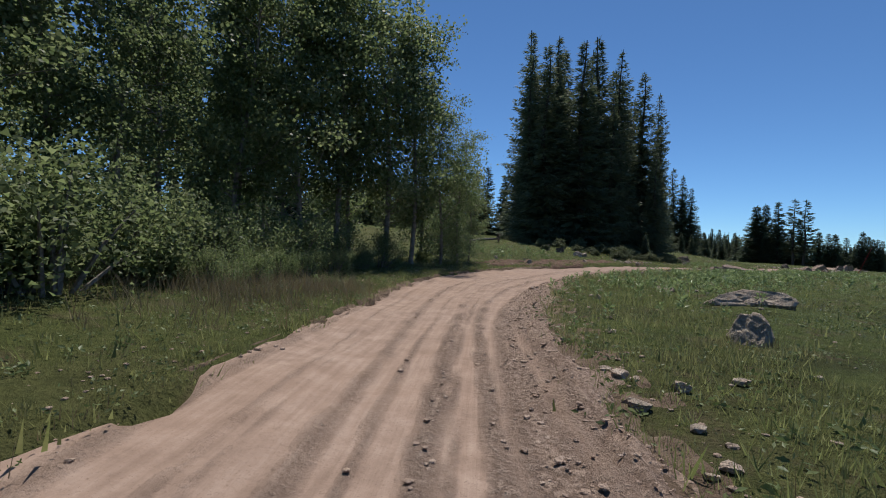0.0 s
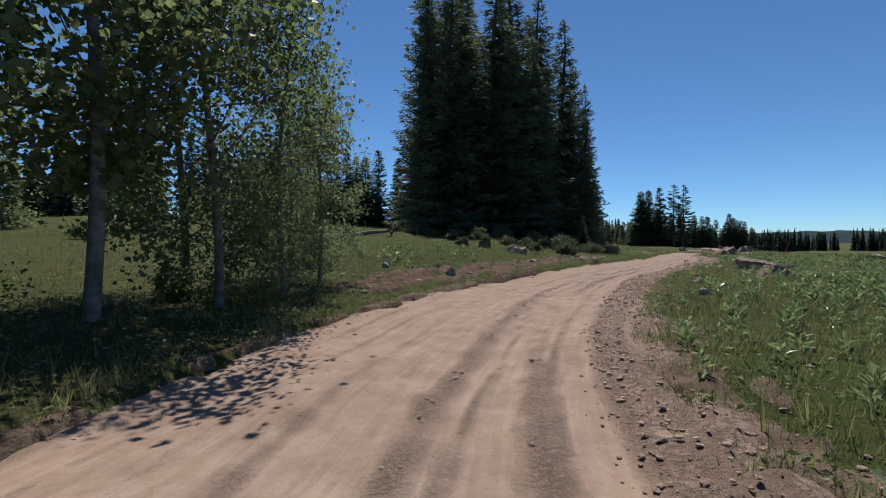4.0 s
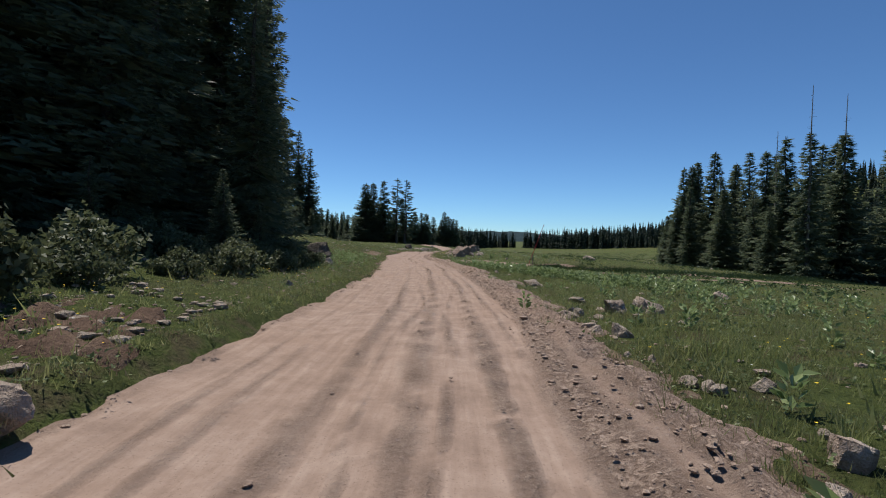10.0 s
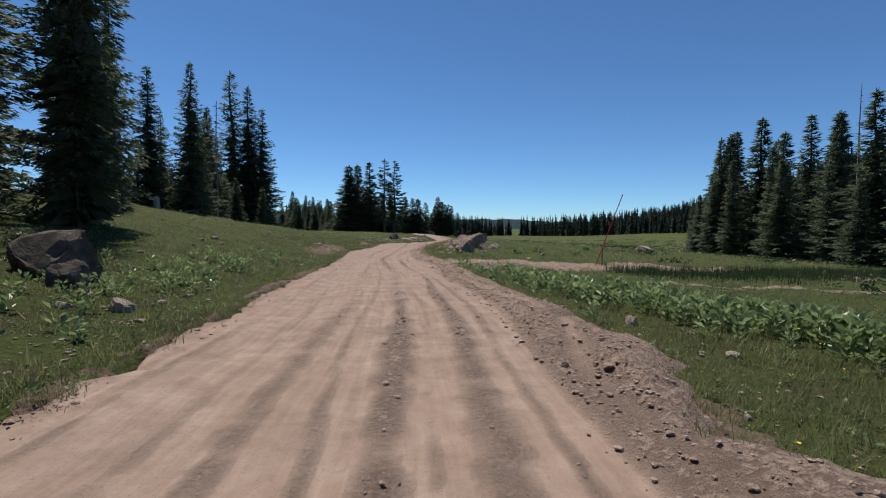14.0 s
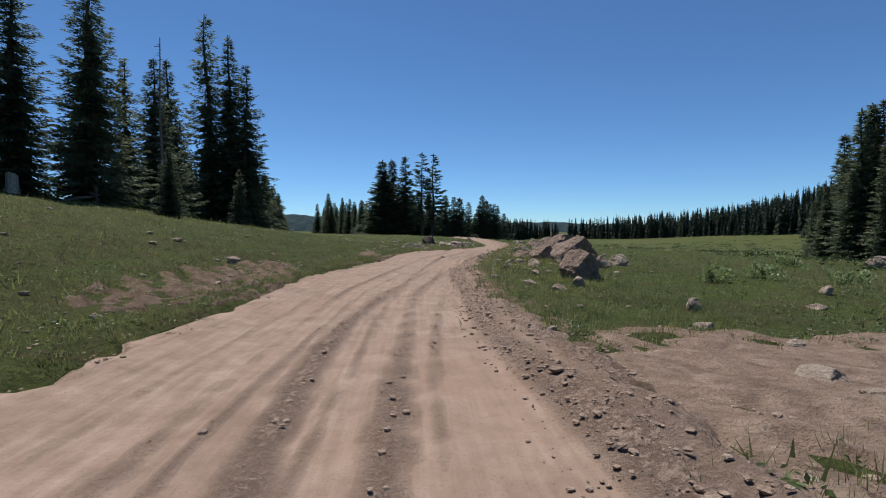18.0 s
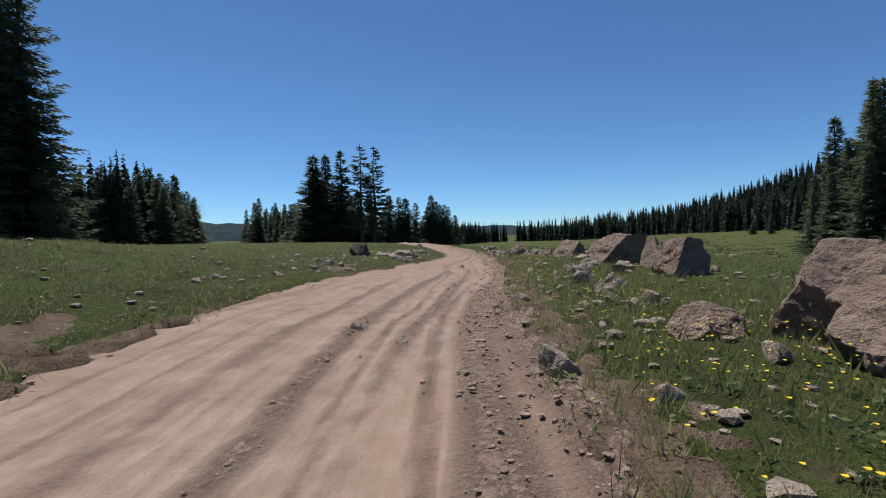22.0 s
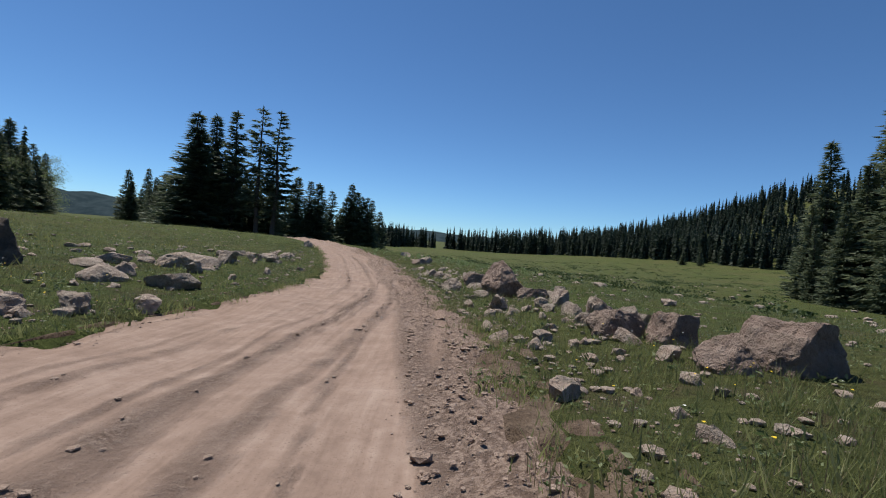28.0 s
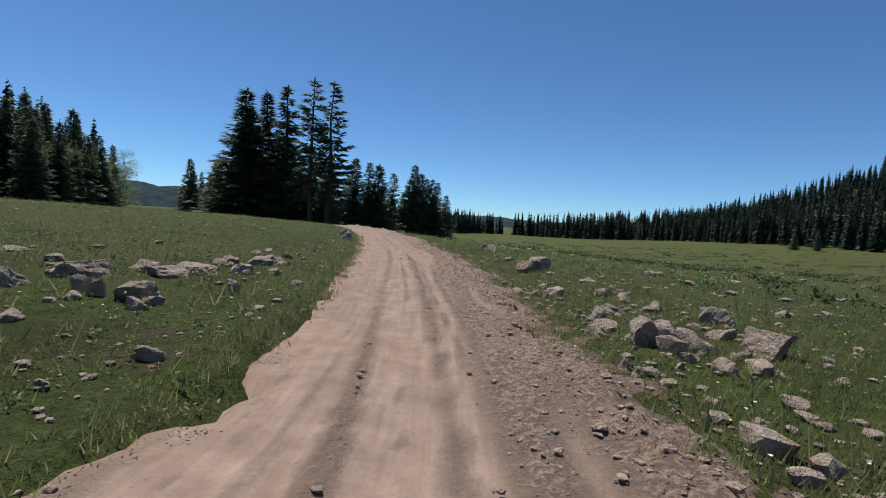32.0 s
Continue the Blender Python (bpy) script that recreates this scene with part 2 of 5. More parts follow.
def rock(name, dark, mid, pale, patch_tone):
    """Weathered stone: blotches, pits, lichen and a coarse broken relief."""
    k = Mat(name, 0.9, spec=0.2)
    n1, n2, n3, n4 = k.noise(1.3, 5, 0.65), k.noise(5, 6, 0.7), k.noise(40, 3, 0.7), k.noise(2.6, 6, 0.75)
    col = k.ramp(n2, [(0.3, dark), (0.5, mid), (0.72, pale)])
    col = k.mix(k.ramp(n1, [(0.50, (0, 0, 0)), (0.58, (0.6, 0.6, 0.6))]), col, patch_tone)
    col = k.mix(k.ramp(n4, [(0.58, (0, 0, 0)), (0.68, (0.65, 0.65, 0.65))]), col, (0.15, 0.12, 0.095))
    col = k.mix(k.ramp(n3, [(0.60, (0, 0, 0)), (0.72, (0.6, 0.6, 0.6))]), col, (0.11, 0.092, 0.075))
    col = k.mix(k.math("MULTIPLY", k.each(), 0.45), col, patch_tone)
    k.color(col).bump(k.math("ADD", k.math("MULTIPLY", n3, 0.2), k.math("ADD", k.math("MULTIPLY", n2, 1.3), k.math("MULTIPLY", n4, 1.2))), 1.0, 0.10)
    return k.m


M_ROCK = rock("stone_rock", (0.24, 0.172, 0.130), (0.42, 0.325, 0.258), (0.58, 0.485, 0.400), (0.30, 0.26, 0.21))
M_BOULDER = rock("boulder_rock", (0.165, 0.110, 0.084), (0.30, 0.215, 0.170), (0.44, 0.345, 0.285), (0.25, 0.195, 0.155))

# wooded ridges far off; the blue of distance haze is put into their colour
q = Mat("far_ridge", 1.0, spec=0.0)
n = q.noise(0.03, 6, 0.7)
q.color(q.ramp(n, [(0.35, (0.022, 0.036, 0.042)), (0.65, (0.045, 0.064, 0.070))]))
M_RIDGE = q.m

# ---------------- plan ----------------
ROAD_Y = (-60, -25, -8, -4, 0, 3, 6.5, 12, 21, 29.5, 36, 46, 56, 65, 70, 78, 88, 97, 101, 109, 119, 126, 133, 137, 145, 151, 160, 175, 190, 202, 215, 240, 300)
ROAD_X = (50, 18.5, 4, 0.95, -2.15, -4.2, -6, -7.9, -8.9, -8.45, -8.1, -7.65, -7.6, -7.9, -8.5, -8.75, -9.9, -10.1, -9.5, -8.65, -6.9, -5.7, -4, -3.2, -2.5, -2.4, -2.65, -3.9, -6.5, -10.5, -18, -38, -95)
ROAD_HALF = (3, 3, 3.2, 2.9, 3.05, 3.2, 3.4, 3.3, 3, 2.95, 3.1, 3.35, 3.2, 3.7, 3.65, 3.55, 3.4, 3.5, 3.3, 3.55, 4.1, 3.6, 3, 2.4, 2.3, 2.35, 2.65, 2.4, 2.4, 2.4, 2.4, 2.4, 2.4)
ROAD_Z_Y = (-60, -8, 12, 27, 40, 54, 70, 85, 100, 108, 115, 123, 138, 150, 165, 185, 200, 225, 300, 500)
ROAD_Z = (0.7, 0.77, 1.05, 1.16, 1.09, 0.82, 0.47, 0.19, 0.15, 0.25, 0.14, -0.13, -0.36, -0.45, -0.35, -0.1, 0.0, -0.6, -1.5, -3)
STATIONS = (-30, 10, 35, 62, 95, 112, 121, 128, 145, 160, 240, 400)
LEFT_AT = (0, 3.8, 10, 25, 60, 150)
LEFT_UP = ((0, .2, .5, 1, 1.5, 2), (0, .3, .6, 1.2, 2.5, 4), (0, .5, 1.6, 2.9, 5, 6), (0, .25, 1, 3, 5, 6), (0, .4, 1.6, 4.6, 5.5, 6), (0, .25, 1, 3.4, 4.2, 5),
           (0, .15, .7, 2.6, 3.6, 4), (0, .19, .67, 2.24, 3.08, 3.43), (0, .3, .6, 1.2, 1.6, 1.8), (0, .2, .5, .9, 1.2, 1.5), (0, .2, .4, .6, 1, 1), (0, 0, 0, 0, 0, 0))
RIGHT_AT = (0, 3.6, 12, 30, 75, 200)
RIGHT_UP = ((0, 0, -.1, -.2, -.5, -1), (0, .15, .15, 0, -.5, -2), (0, .05, .1, -.6, -2.5, -3.5), (0, -.1, -.5, -1.5, -3.8, -4.5), (0, .2, .1, -.8, -4, -5), (0, .27, .18, -.6, -4, -5),
            (0, .55, .4, -.5, -3.8, -5), (0, .14, .31, -.68, -3.8, -5), (0, .1, .05, -1.2, -3.8, -5), (0, 0, -.4, -1.6, -3.8, -5), (0, -.3, -1.5, -3, -4, -5), (0, 0, -1, -2, -4, -5))
SIDE_L, SIDE_R = np.array(LEFT_UP).T, np.array(RIGHT_UP).T


def smooth_interp(y, ys, zs):
    """Piecewise interpolation with eased corners."""
    y = np.asarray(y, float)
    return sum(np.interp(y + s, ys, zs) for s in (-3, -1.5, 0, 1.5, 3)) / 5


def road_x(y):
    return smooth_interp(y, ROAD_Y, ROAD_X)


def road_half(y):
    return smooth_interp(y, ROAD_Y, ROAD_HALF)


def road_z(y):
    return smooth_interp(y, ROAD_Z_Y, ROAD_Z)


def waves(x, y, seed, size):
    """Cheap smooth roughness, about -1 to 1."""
    r = np.random.RandomState(seed)
    out = 0
    for k in range(6):
        a, ph, f = r.rand() * 6.283, r.rand() * 6.283, (0.6 + r.rand() * 1.3) * 6.283 / size
        out = out + np.sin((x * np.cos(a) + y * np.sin(a)) * f + ph)
    return out / 3.2


def side_height(off, y, at, up):
    prof = [np.interp(y, STATIONS, row) for row in up]
    out = np.zeros_like(off)
    for k in range(len(at) - 1):
        w = np.clip((off - at[k]) / (at[k + 1] - at[k]), 0, 1)
        out = out + (prof[k + 1] - prof[k]) * w
    return out


def ground_z(x, y):
    """Height of the meadow, without the road's ruts."""
    x, y = np.asarray(x, float), np.asarray(y, float)
    off = x - road_x(y)
    z = road_z(y) + side_height(np.maximum(-off, 0), y, LEFT_AT, SIDE_L) + side_height(np.maximum(off, 0), y, RIGHT_AT, SIDE_R)
    d = np.abs(off)
    z = z + waves(x, y, 3, 9) * 0.10 * np.clip((d - 3) / 6, 0, 1) + waves(x, y, 4, 2.2) * 0.04 * np.clip((d - 2.6) / 2, 0, 1)
    # wooded hill to the east
    z = z + 82 * np.exp(-((x - 450) / 165) ** 2 - ((y - 430) / 210) ** 2)
    return z


def gz(x, y):
    return float(ground_z(np.array([x]), np.array([y]))[0])


def grid_mesh(name, xs, ys, fz, mat, shear=True):
    """A sheet over the offsets xs from the road's line and the stations ys."""
    u, v = np.meshgrid(xs, ys)
    x = u + road_x(v) * np.clip(1 - np.abs(u) / 400, 0, 1)
    z = fz(x, v, u)
    verts = np.stack([x, v, z], -1).reshape(-1, 3)
    nx, ny = len(xs), len(ys)
    i = (np.arange(ny - 1)[:, None] * nx + np.arange(nx - 1)).ravel()
    ob = mesh_object(name, verts, np.stack([i, i + 1, i + nx + 1, i + nx], 1), mat, smooth=True)
    loop = np.empty(len(ob.data.loops), np.int32)
    ob.data.loops.foreach_get("vertex_index", loop)
    layer = ob.data.uv_layers.new(name="along")
    layer.data.foreach_set("uv", np.stack([u.ravel(), v.ravel()], 1)[loop].astype(np.float32).ravel())
    return ob


def mesh_data(name, verts, faces, mat, smooth=False):
    me = bpy.data.meshes.new(name)
    verts, faces = np.asarray(verts, np.float32), np.asarray(faces, np.int32)
    k = faces.shape[1]
    me.vertices.add(len(verts))
    me.vertices.foreach_set("co", verts.ravel())
    me.loops.add(faces.size)
    me.loops.foreach_set("vertex_index", faces.ravel())
    me.polygons.add(len(faces))
    me.polygons.foreach_set("loop_start", np.arange(len(faces), dtype=np.int32) * k)
    me.polygons.foreach_set("use_smooth", np.full(len(faces), smooth))
    me.update(calc_edges=True)
    me.validate()
    if mat:
        me.materials.append(mat)
    return me


def mesh_object(name, verts, faces, mat, smooth=False):
    return new(name, mesh_data(name, verts, faces, mat, smooth))


def spread(a, b, step0, grow):
    out, s = [a], step0
    while abs(out[-1] - a) < abs(b - a):
        out.append(out[-1] + math.copysign(s, b - a))
        s *= grow
    return out


# ground sheet
near = np.arange(-9, 9.01, 0.3)
gx = sorted(set(np.round(np.concatenate([spread(-9, -3500, 0.4, 1.12), near, spread(9, 3500, 0.4, 1.12)]), 3)))
gy = sorted(set(np.round(np.concatenate([spread(-30, -2500, 0.8, 1.18), np.arange(-30, 170, 0.5), spread(170, 4500, 0.6, 1.06)]), 3)))


def sheet_z(x, y, u):
    return ground_z(x, y) - 0.4 * np.clip((road_half(y) - 0.25 - np.abs(u)) / 0.5, 0, 1)


ground = tagged(grid_mesh("ground", np.array(gx), np.array(gy), sheet_z, M_SOIL), "green mountain meadow with short grass and bare patches", "meadow", kind="structure")


STRIPS = ((-2.75, .16, .4), (-2.1, .06, .35), (-1.5, .07, .3), (-0.85, .13, .6), (-0.3, .05, .5), (0.22, .15, .9), (0.52, .05, .6), (1.08, .13, .9), (1.5, .06, .6))


def looseness(u, y):
    """0 on the packed wheel tracks, 1 on the strips of loose gravel between them and on the berm to the east."""
    half, flat = road_half(y), 0 * y
    v = u * 3.2 / half - 0.35 * waves(flat, y, 8, 30)
    out = 0 * u
    for n, (c, w, a) in enumerate(STRIPS):
        lively = np.clip(0.75 + 0.5 * waves(flat, y, 50 + n, 17) + 0.3 * waves(u, y, 70 + n, 0.8), 0.05, 1.1)
        out = np.maximum(out, a * lively * np.exp(-((v - c - 0.16 * waves(flat, y, 30 + n, 16)) / (w * (1 + 0.3 * waves(flat, y, 60 + n, 7) + 0.3 * waves(u, y, 80 + n, 0.7)))) ** 2))
    side = u - half + 1.55 + 0.3 * waves(flat, y, 9, 17)
    berm = np.clip(side / 0.3, 0, 1) * (1 - np.clip(0.45 + 0.6 * waves(flat, y, 24, 12), 0, 0.8) * np.exp(-((side - 0.75 - 0.2 * waves(flat, y, 10, 9)) / 0.17) ** 2))
    return np.maximum(out, berm)


def road_surface(x, y, u):
    """The graded dirt road: sunk wheel tracks, crumbly strips between them, a loose berm on the east side, ragged edges."""
    half = road_half(y)
    loose = looseness(u, y)
    z = road_z(y) + 0.05 * (np.abs(u) / half) ** 2 + side_height(np.maximum(-u - 2, 0), y, LEFT_AT, SIDE_L) * 0.5
    z = z + loose * (0.030 + 0.020 * waves(x, y, 21, 0.7) + 0.018 * waves(x, y, 22, 0.36)) - 0.028
    z = z + 0.12 * np.exp(-((u - half + 0.62) / 0.40) ** 2) * (0.8 + 0.4 * waves(x, y, 11, 1.4) + 0.4 * waves(x, y, 23, 0.5))
    z = z + 0.012 * waves(x, y, 12, 0.9) + 0.004 * waves(x, y, 13, 0.4) + 0.03 * waves(x, y, 14, 3.4) + 0.05 * waves(x, y, 17, 9)
    edge = np.clip((np.abs(u) - half + 0.35 - 0.42 * waves(x, y, 15, 2.7) - 0.22 * waves(x, y, 16, 0.9)) / 0.9, 0, 1)
    return z + 0.045 - 0.45 * edge ** 1.15


road_u = np.arange(-4.6, 4.61, 0.1)
road_y = np.concatenate([np.arange(-60, -20, 1.0), np.arange(-20, 170, 0.2), np.arange(170, 300, 1.0)])
road = tagged(grid_mesh("road", road_u, road_y, road_surface, M_DIRT), "rutted dry reddish dirt track with loose stones", "dirt road", kind="structure")
gu, gv = np.meshgrid(road_u, road_y)
road.data.attributes.new("loose", "FLOAT", "POINT").data.foreach_set("value", looseness(gu, gv).astype(np.float32).ravel())


def drape(name, line, half, mat, label, lift=0.06, rough=0.04, seed=1, ragged=0.5):
    """A strip of bare ground laid over the meadow along a line, with ragged edges that dip under the grass."""
    pts, hw = np.array(line, float), np.array(half, float)
    s = np.concatenate([[0], np.cumsum(np.hypot(*np.diff(pts, axis=0).T))])
    ss = np.arange(0, s[-1], 0.3)
    cx, cy, h = np.interp(ss, s, pts[:, 0]), np.interp(ss, s, pts[:, 1]), np.interp(ss, s, hw)
    tx, ty = np.gradient(cx), np.gradient(cy)
    ln = np.hypot(tx, ty) + 1e-9
    us = np.linspace(-1.25, 1.25, 27)
    x = cx[:, None] + us * (h * ty / ln)[:, None]
    y = cy[:, None] - us * (h * tx / ln)[:, None]
    rag = np.abs(us)[None] - 0.85 + ragged * (0.22 * waves(x, y, seed, 1.9) + 0.16 * waves(x, y, seed + 1, 0.7))
    rag = np.maximum(rag, (np.abs(us)[None] - 1.02) * 4)
    end = np.clip(np.minimum(ss, s[-1] - ss) / 1.5, 0, 1)[:, None]
    z = ground_z(x, y) + lift + rough * waves(x, y, seed + 2, 0.8) + rough * 0.6 * waves(x, y, seed + 3, 0.35) - 0.6 * np.clip(rag, 0, 1) - 0.3 * (1 - end)
    v = np.stack([x, y, z], -1).reshape(-1, 3)
    nx, ny = len(us), len(ss)
    i = (np.arange(ny - 1)[:, None] * nx + np.arange(nx - 1)).ravel()
    return tagged(mesh_object(name, v, np.stack([i, i + 1, i + nx + 1, i + nx], 1), mat, True), label, "bare ground", kind="structure")


drape("side_track", [(-7, 81.6), (-2, 81.4), (6, 82.6), (16, 85), (30, 84), (45, 78)], [3.4, 3.4, 3.0, 2.0, 1.0, 0.7], M_TRACK, "dry dirt side track leading off into the meadow", 0.05, 0.035, 41, 1.5)
drape("meadow_path", [(0, 72), (6, 73), (14, 74.5), (26, 75)], [0.3, 0.45, 0.5, 0.4], M_TRACK, "narrow bare strip across the meadow", 0.02, seed=51, ragged=1.8)
drape("cut_bank", [(-12.0, 13), (-12.7, 19), (-12.4, 24), (-12.1, 29), (-11.9, 34)], [0.6, 1.3, 1.2, 0.8, 0.3], M_BANK, "dark brown cut bank of bare earth and roots", 0.02, 0.09, 61, 1.3)
drape("eroded_verge", [(-13.6, 83), (-13.9, 86), (-14.1, 89.5), (-14.2, 93), (-14.0, 95.5)], [0.3, 1.1, 1.3, 0.9, 0.2], M_VERGE, "eroded bare earth on the rising verge", 0.02, 0.09, 71, 2.6)
drape("eroded_verge", [(-12.8, 101.5), (-13.0, 104), (-13.3, 107)], [0.2, 0.8, 0.2], M_VERGE, "eroded bare earth beside the road", 0.03, 0.05, 72, 2.2)
drape("eroded_verge", [(-11.0, 117), (-11.1, 120), (-11.3, 123), (-11.5, 126)], [0.2, 0.8, 0.5, 0.3], M_VERGE, "eroded bare earth beside the road", 0.03, 0.05, 73, 2.2)
drape("stony_bank", [(-11.7, 35.0), (-11.7, 36.6), (-12.1, 38), (-12.6, 40)], [0.4, 0.9, 1.0, 0.4], M_BANK, "broken brown stony bank beside the road", 0.02, 0.09, 65, 2.0)

edge_y = np.arange(-12, 168, 4.0)
edge_w = 0.55 + 0.2 * waves(0 * edge_y, edge_y, 91, 14)
drape("road_verge", np.stack([road_x(edge_y) + road_half(edge_y) - 0.15, edge_y], 1), edge_w * 0.9, M_VERGE, "ragged brown earth verge along the dirt road", 0.0, 0.035, 97, 2.8)

edge_w = 0.5 + 0.35 * waves(0 * edge_y, edge_y, 93, 17)
drape("road_verge", np.stack([road_x(edge_y) - road_half(edge_y) + 0.05, edge_y], 1), np.maximum(edge_w, 0.12), M_VERGE, "ragged brown earth verge along the dirt road", -0.05, 0.012, 103, 2.8)

# ---------------- trees ----------------


def tube(points, radii, sides=7):
    """Rings along a line, closed to a tip: verts and quads."""
    pts = [Vector(p) for p in points]
    verts, faces = [], []
    for k, (p, r) in enumerate(zip(pts, radii)):
        d = (pts[min(k + 1, len(pts) - 1)] - pts[max(k - 1, 0)]).normalized()
        a = d.orthogonal().normalized()
        b = d.cross(a)
        for j in range(sides):
            w = 2 * math.pi * j / sides
            verts.append(p + a * (r * math.cos(w)) + b * (r * math.sin(w)))
    for k in range(len(pts) - 1):
        for j in range(sides):
            faces.append((k * sides + j, k * sides + (j + 1) % sides, (k + 1) * sides + (j + 1) % sides, (k + 1) * sides + j))
    return [tuple(v) for v in verts], faces


def join(parts):
    verts, faces, n = [], [], 0
    for v, f in parts:
        verts += list(v)
        faces += [tuple(i + n for i in q) for q in f]
        n += len(v)
    return verts, faces


def sprays(origin, out, length, width, rng, hang=0.15):
    """Needle sprays: slim kites with their root at origin, along out."""
    n = len(origin)
    side = np.cross(out, rng.normal(size=(n, 3)))
    side /= np.linalg.norm(side, axis=1, keepdims=True) + 1e-9
    tip = origin + out * length[:, None]
    tip[:, 2] -= hang * length
    mid = origin + out * (length * 0.45)[:, None]
    w = (width * 0.5)[:, None]
    v = np.stack([origin, mid + side * w, tip, mid - side * w], 1).reshape(-1, 3)
    f = np.arange(4 * n).reshape(-1, 4)
    return v, f


def spikes(origin, out, length, half, rng, hang=0.15):
    """Twigs with their needles: slim triangles, wide at the root, drawn out to a tip."""
    n = len(origin)
    side = np.cross(out, rng.normal(size=(n, 3)))
    side /= np.linalg.norm(side, axis=1, keepdims=True) + 1e-9
    tip = origin + out * length[:, None]
    tip[:, 2] -= hang * length
    w = half[:, None]
    return np.stack([origin - side * w, origin + side * w, tip], 1).reshape(-1, 3), np.arange(3 * n).reshape(-1, 3)


def conifer(seed, height, radius, bare=0.06, twig=0.1, step=0.2, thin=1.0, shape=0.85, core=0.3):
    """Trunk and crown meshes of a spruce: whorls of branches, each a flat fan of tapering twigs."""
    r = np.random.RandomState(seed)
    trunk = tube([(0.15 * math.sin(k * 1.3 + seed), 0.15 * math.cos(k + seed), height * k / 8 - 0.4 * (k == 0)) for k in range(9)],
                 [0.014 * height * (1 - k / 8.6) + 0.01 for k in range(9)])
    org, out, ln, hw = [], [], [], []
    z = bare * height
    lobes = r.rand(3) * 6.283
    while z < height * 0.985:
        h = z / height
        reach = radius * (1 - h) ** shape * min(1, 0.72 + (h - bare) * 3) * (0.9 + 0.2 * r.rand()) + 0.12
        reach = min(reach, 0.23 * (height - z) + 0.14)
        for _ in range(int((5.2 + 0.8 * reach) * thin + r.rand())):
            a = r.rand() * 6.283
            L = reach * (0.6 + 0.55 * r.rand()) * (1 + 0.16 * math.sin(2 * a + lobes[0]) * math.sin(9 * h + lobes[1]))
            n = max(8, int(2.9 * L / step))
            zb = z + 0.35 * r.normal() * (1 - h)
            s = 0.08 + 0.92 * r.rand(n) ** 0.75
            rise = 0.28 * h - 0.42 * (1 - h) + 0.13 * r.normal()
            axis_z = rise * s * L + 0.20 * L * s ** 3
            # tufts of needles on side twigs, a flat drooping fan
            lat = (r.rand(n) * 2 - 1) * (0.10 + 0.36 * L * s ** 0.6 * (1.12 - s))
            sag = -0.30 * np.abs(lat) + 0.08 * r.normal(size=n)
            px = np.stack([np.cos(a) * s * L - np.sin(a) * lat, np.sin(a) * s * L + np.cos(a) * lat, zb + axis_z + sag], 1)
            ang = a + np.sign(lat) * (0.2 + 0.9 * r.rand(n)) * (1.2 - 0.8 * s)
            out.append(np.stack([np.cos(ang), np.sin(ang), rise * 0.5 - 0.28 + 0.55 * r.rand(n)], 1))
            org.append(px), ln.append(twig * (2.3 + 3.0 * r.rand(n))), hw.append(twig * (0.55 + 0.6 * r.rand(n)) * (0.7 + 0.3 * (1 - h)))
        z += (0.30 + 0.26 * r.rand()) * (0.4 + 0.022 * height) / max(0.6, thin)
    org, out, ln, hw = np.concatenate(org), np.concatenate(out), np.concatenate(ln), np.concatenate(hw)
    a = r.rand(10) * 6.283
    org = np.concatenate([org, np.stack([0 * a, 0 * a, np.linspace(0.945, 0.985, 10) * height], 1)])
    out = np.concatenate([out, np.stack([np.cos(a) * .22, np.sin(a) * .22, np.full(10, .9)], 1)])
    ln, hw = np.concatenate([ln, np.linspace(0.5, 0.9, 10)]), np.concatenate([hw, np.full(10, twig * 0.45)])
    v, f = spikes(org, out / np.linalg.norm(out, axis=1, keepdims=True), ln, hw, r)
    if core:
        # the dense shaded inside of the crown, ragged
        m = 260
        h = 1 - np.sqrt(r.rand(m) * (1 - bare) ** 2)
        a = r.rand(m) * 6.283
        o = np.stack([0 * a, 0 * a, h * height], 1)
        d = np.stack([np.cos(a), np.sin(a), -0.35 + 0.2 * r.rand(m)], 1)
        reach = (core + 0.3 * r.rand(m)) * radius * (1 - h) ** shape + 0.1
        v2, f2 = spikes(o, d / np.linalg.norm(d, axis=1, keepdims=True), reach, np.minimum(0.5 * reach, 0.6), r)
        v, f = np.concatenate([v, v2]), np.concatenate([f, f2 + len(v)])
    return trunk, (v, f)


def tree(name, trunk, crown, mt, mc, label, category, group=""):
    """One tree: an empty at its foot, with a trunk and a crown."""
    e = tagged(new(name), label, category, group)
    for part_name, (v, f), m in (("trunk", trunk, mt), ("crown", crown, mc)):
        o = mesh_object(part_name, v, f, m, part_name == "trunk")
        o.parent = e
    return e


def stand(pattern, spots, rng, sink=0.1, broad=1.0, tilt=0.0):
    """Copies of tree patterns at (x, y, height); the pattern's own height is its 'tall'."""
    for n, (x, y, h) in enumerate(spots):
        p = pattern[n % len(pattern)]
        s = h / p["tall"]
        copy_thing(p, pose(x, y, gz(x, y) - sink, tilt * (rng.rand() - 0.5), tilt * (rng.rand() - 0.5), rng.rand() * 360) @ Matrix.Diagonal((s * (0.95 + 0.25 * rng.rand()) * broad, s * (0.95 + 0.25 * rng.rand()) * broad, s, 1)))


rng = np.random.RandomState(5)


def drop_pattern(p):
    for o in (*p.children_recursive, p):
        bpy.data.objects.remove(o)


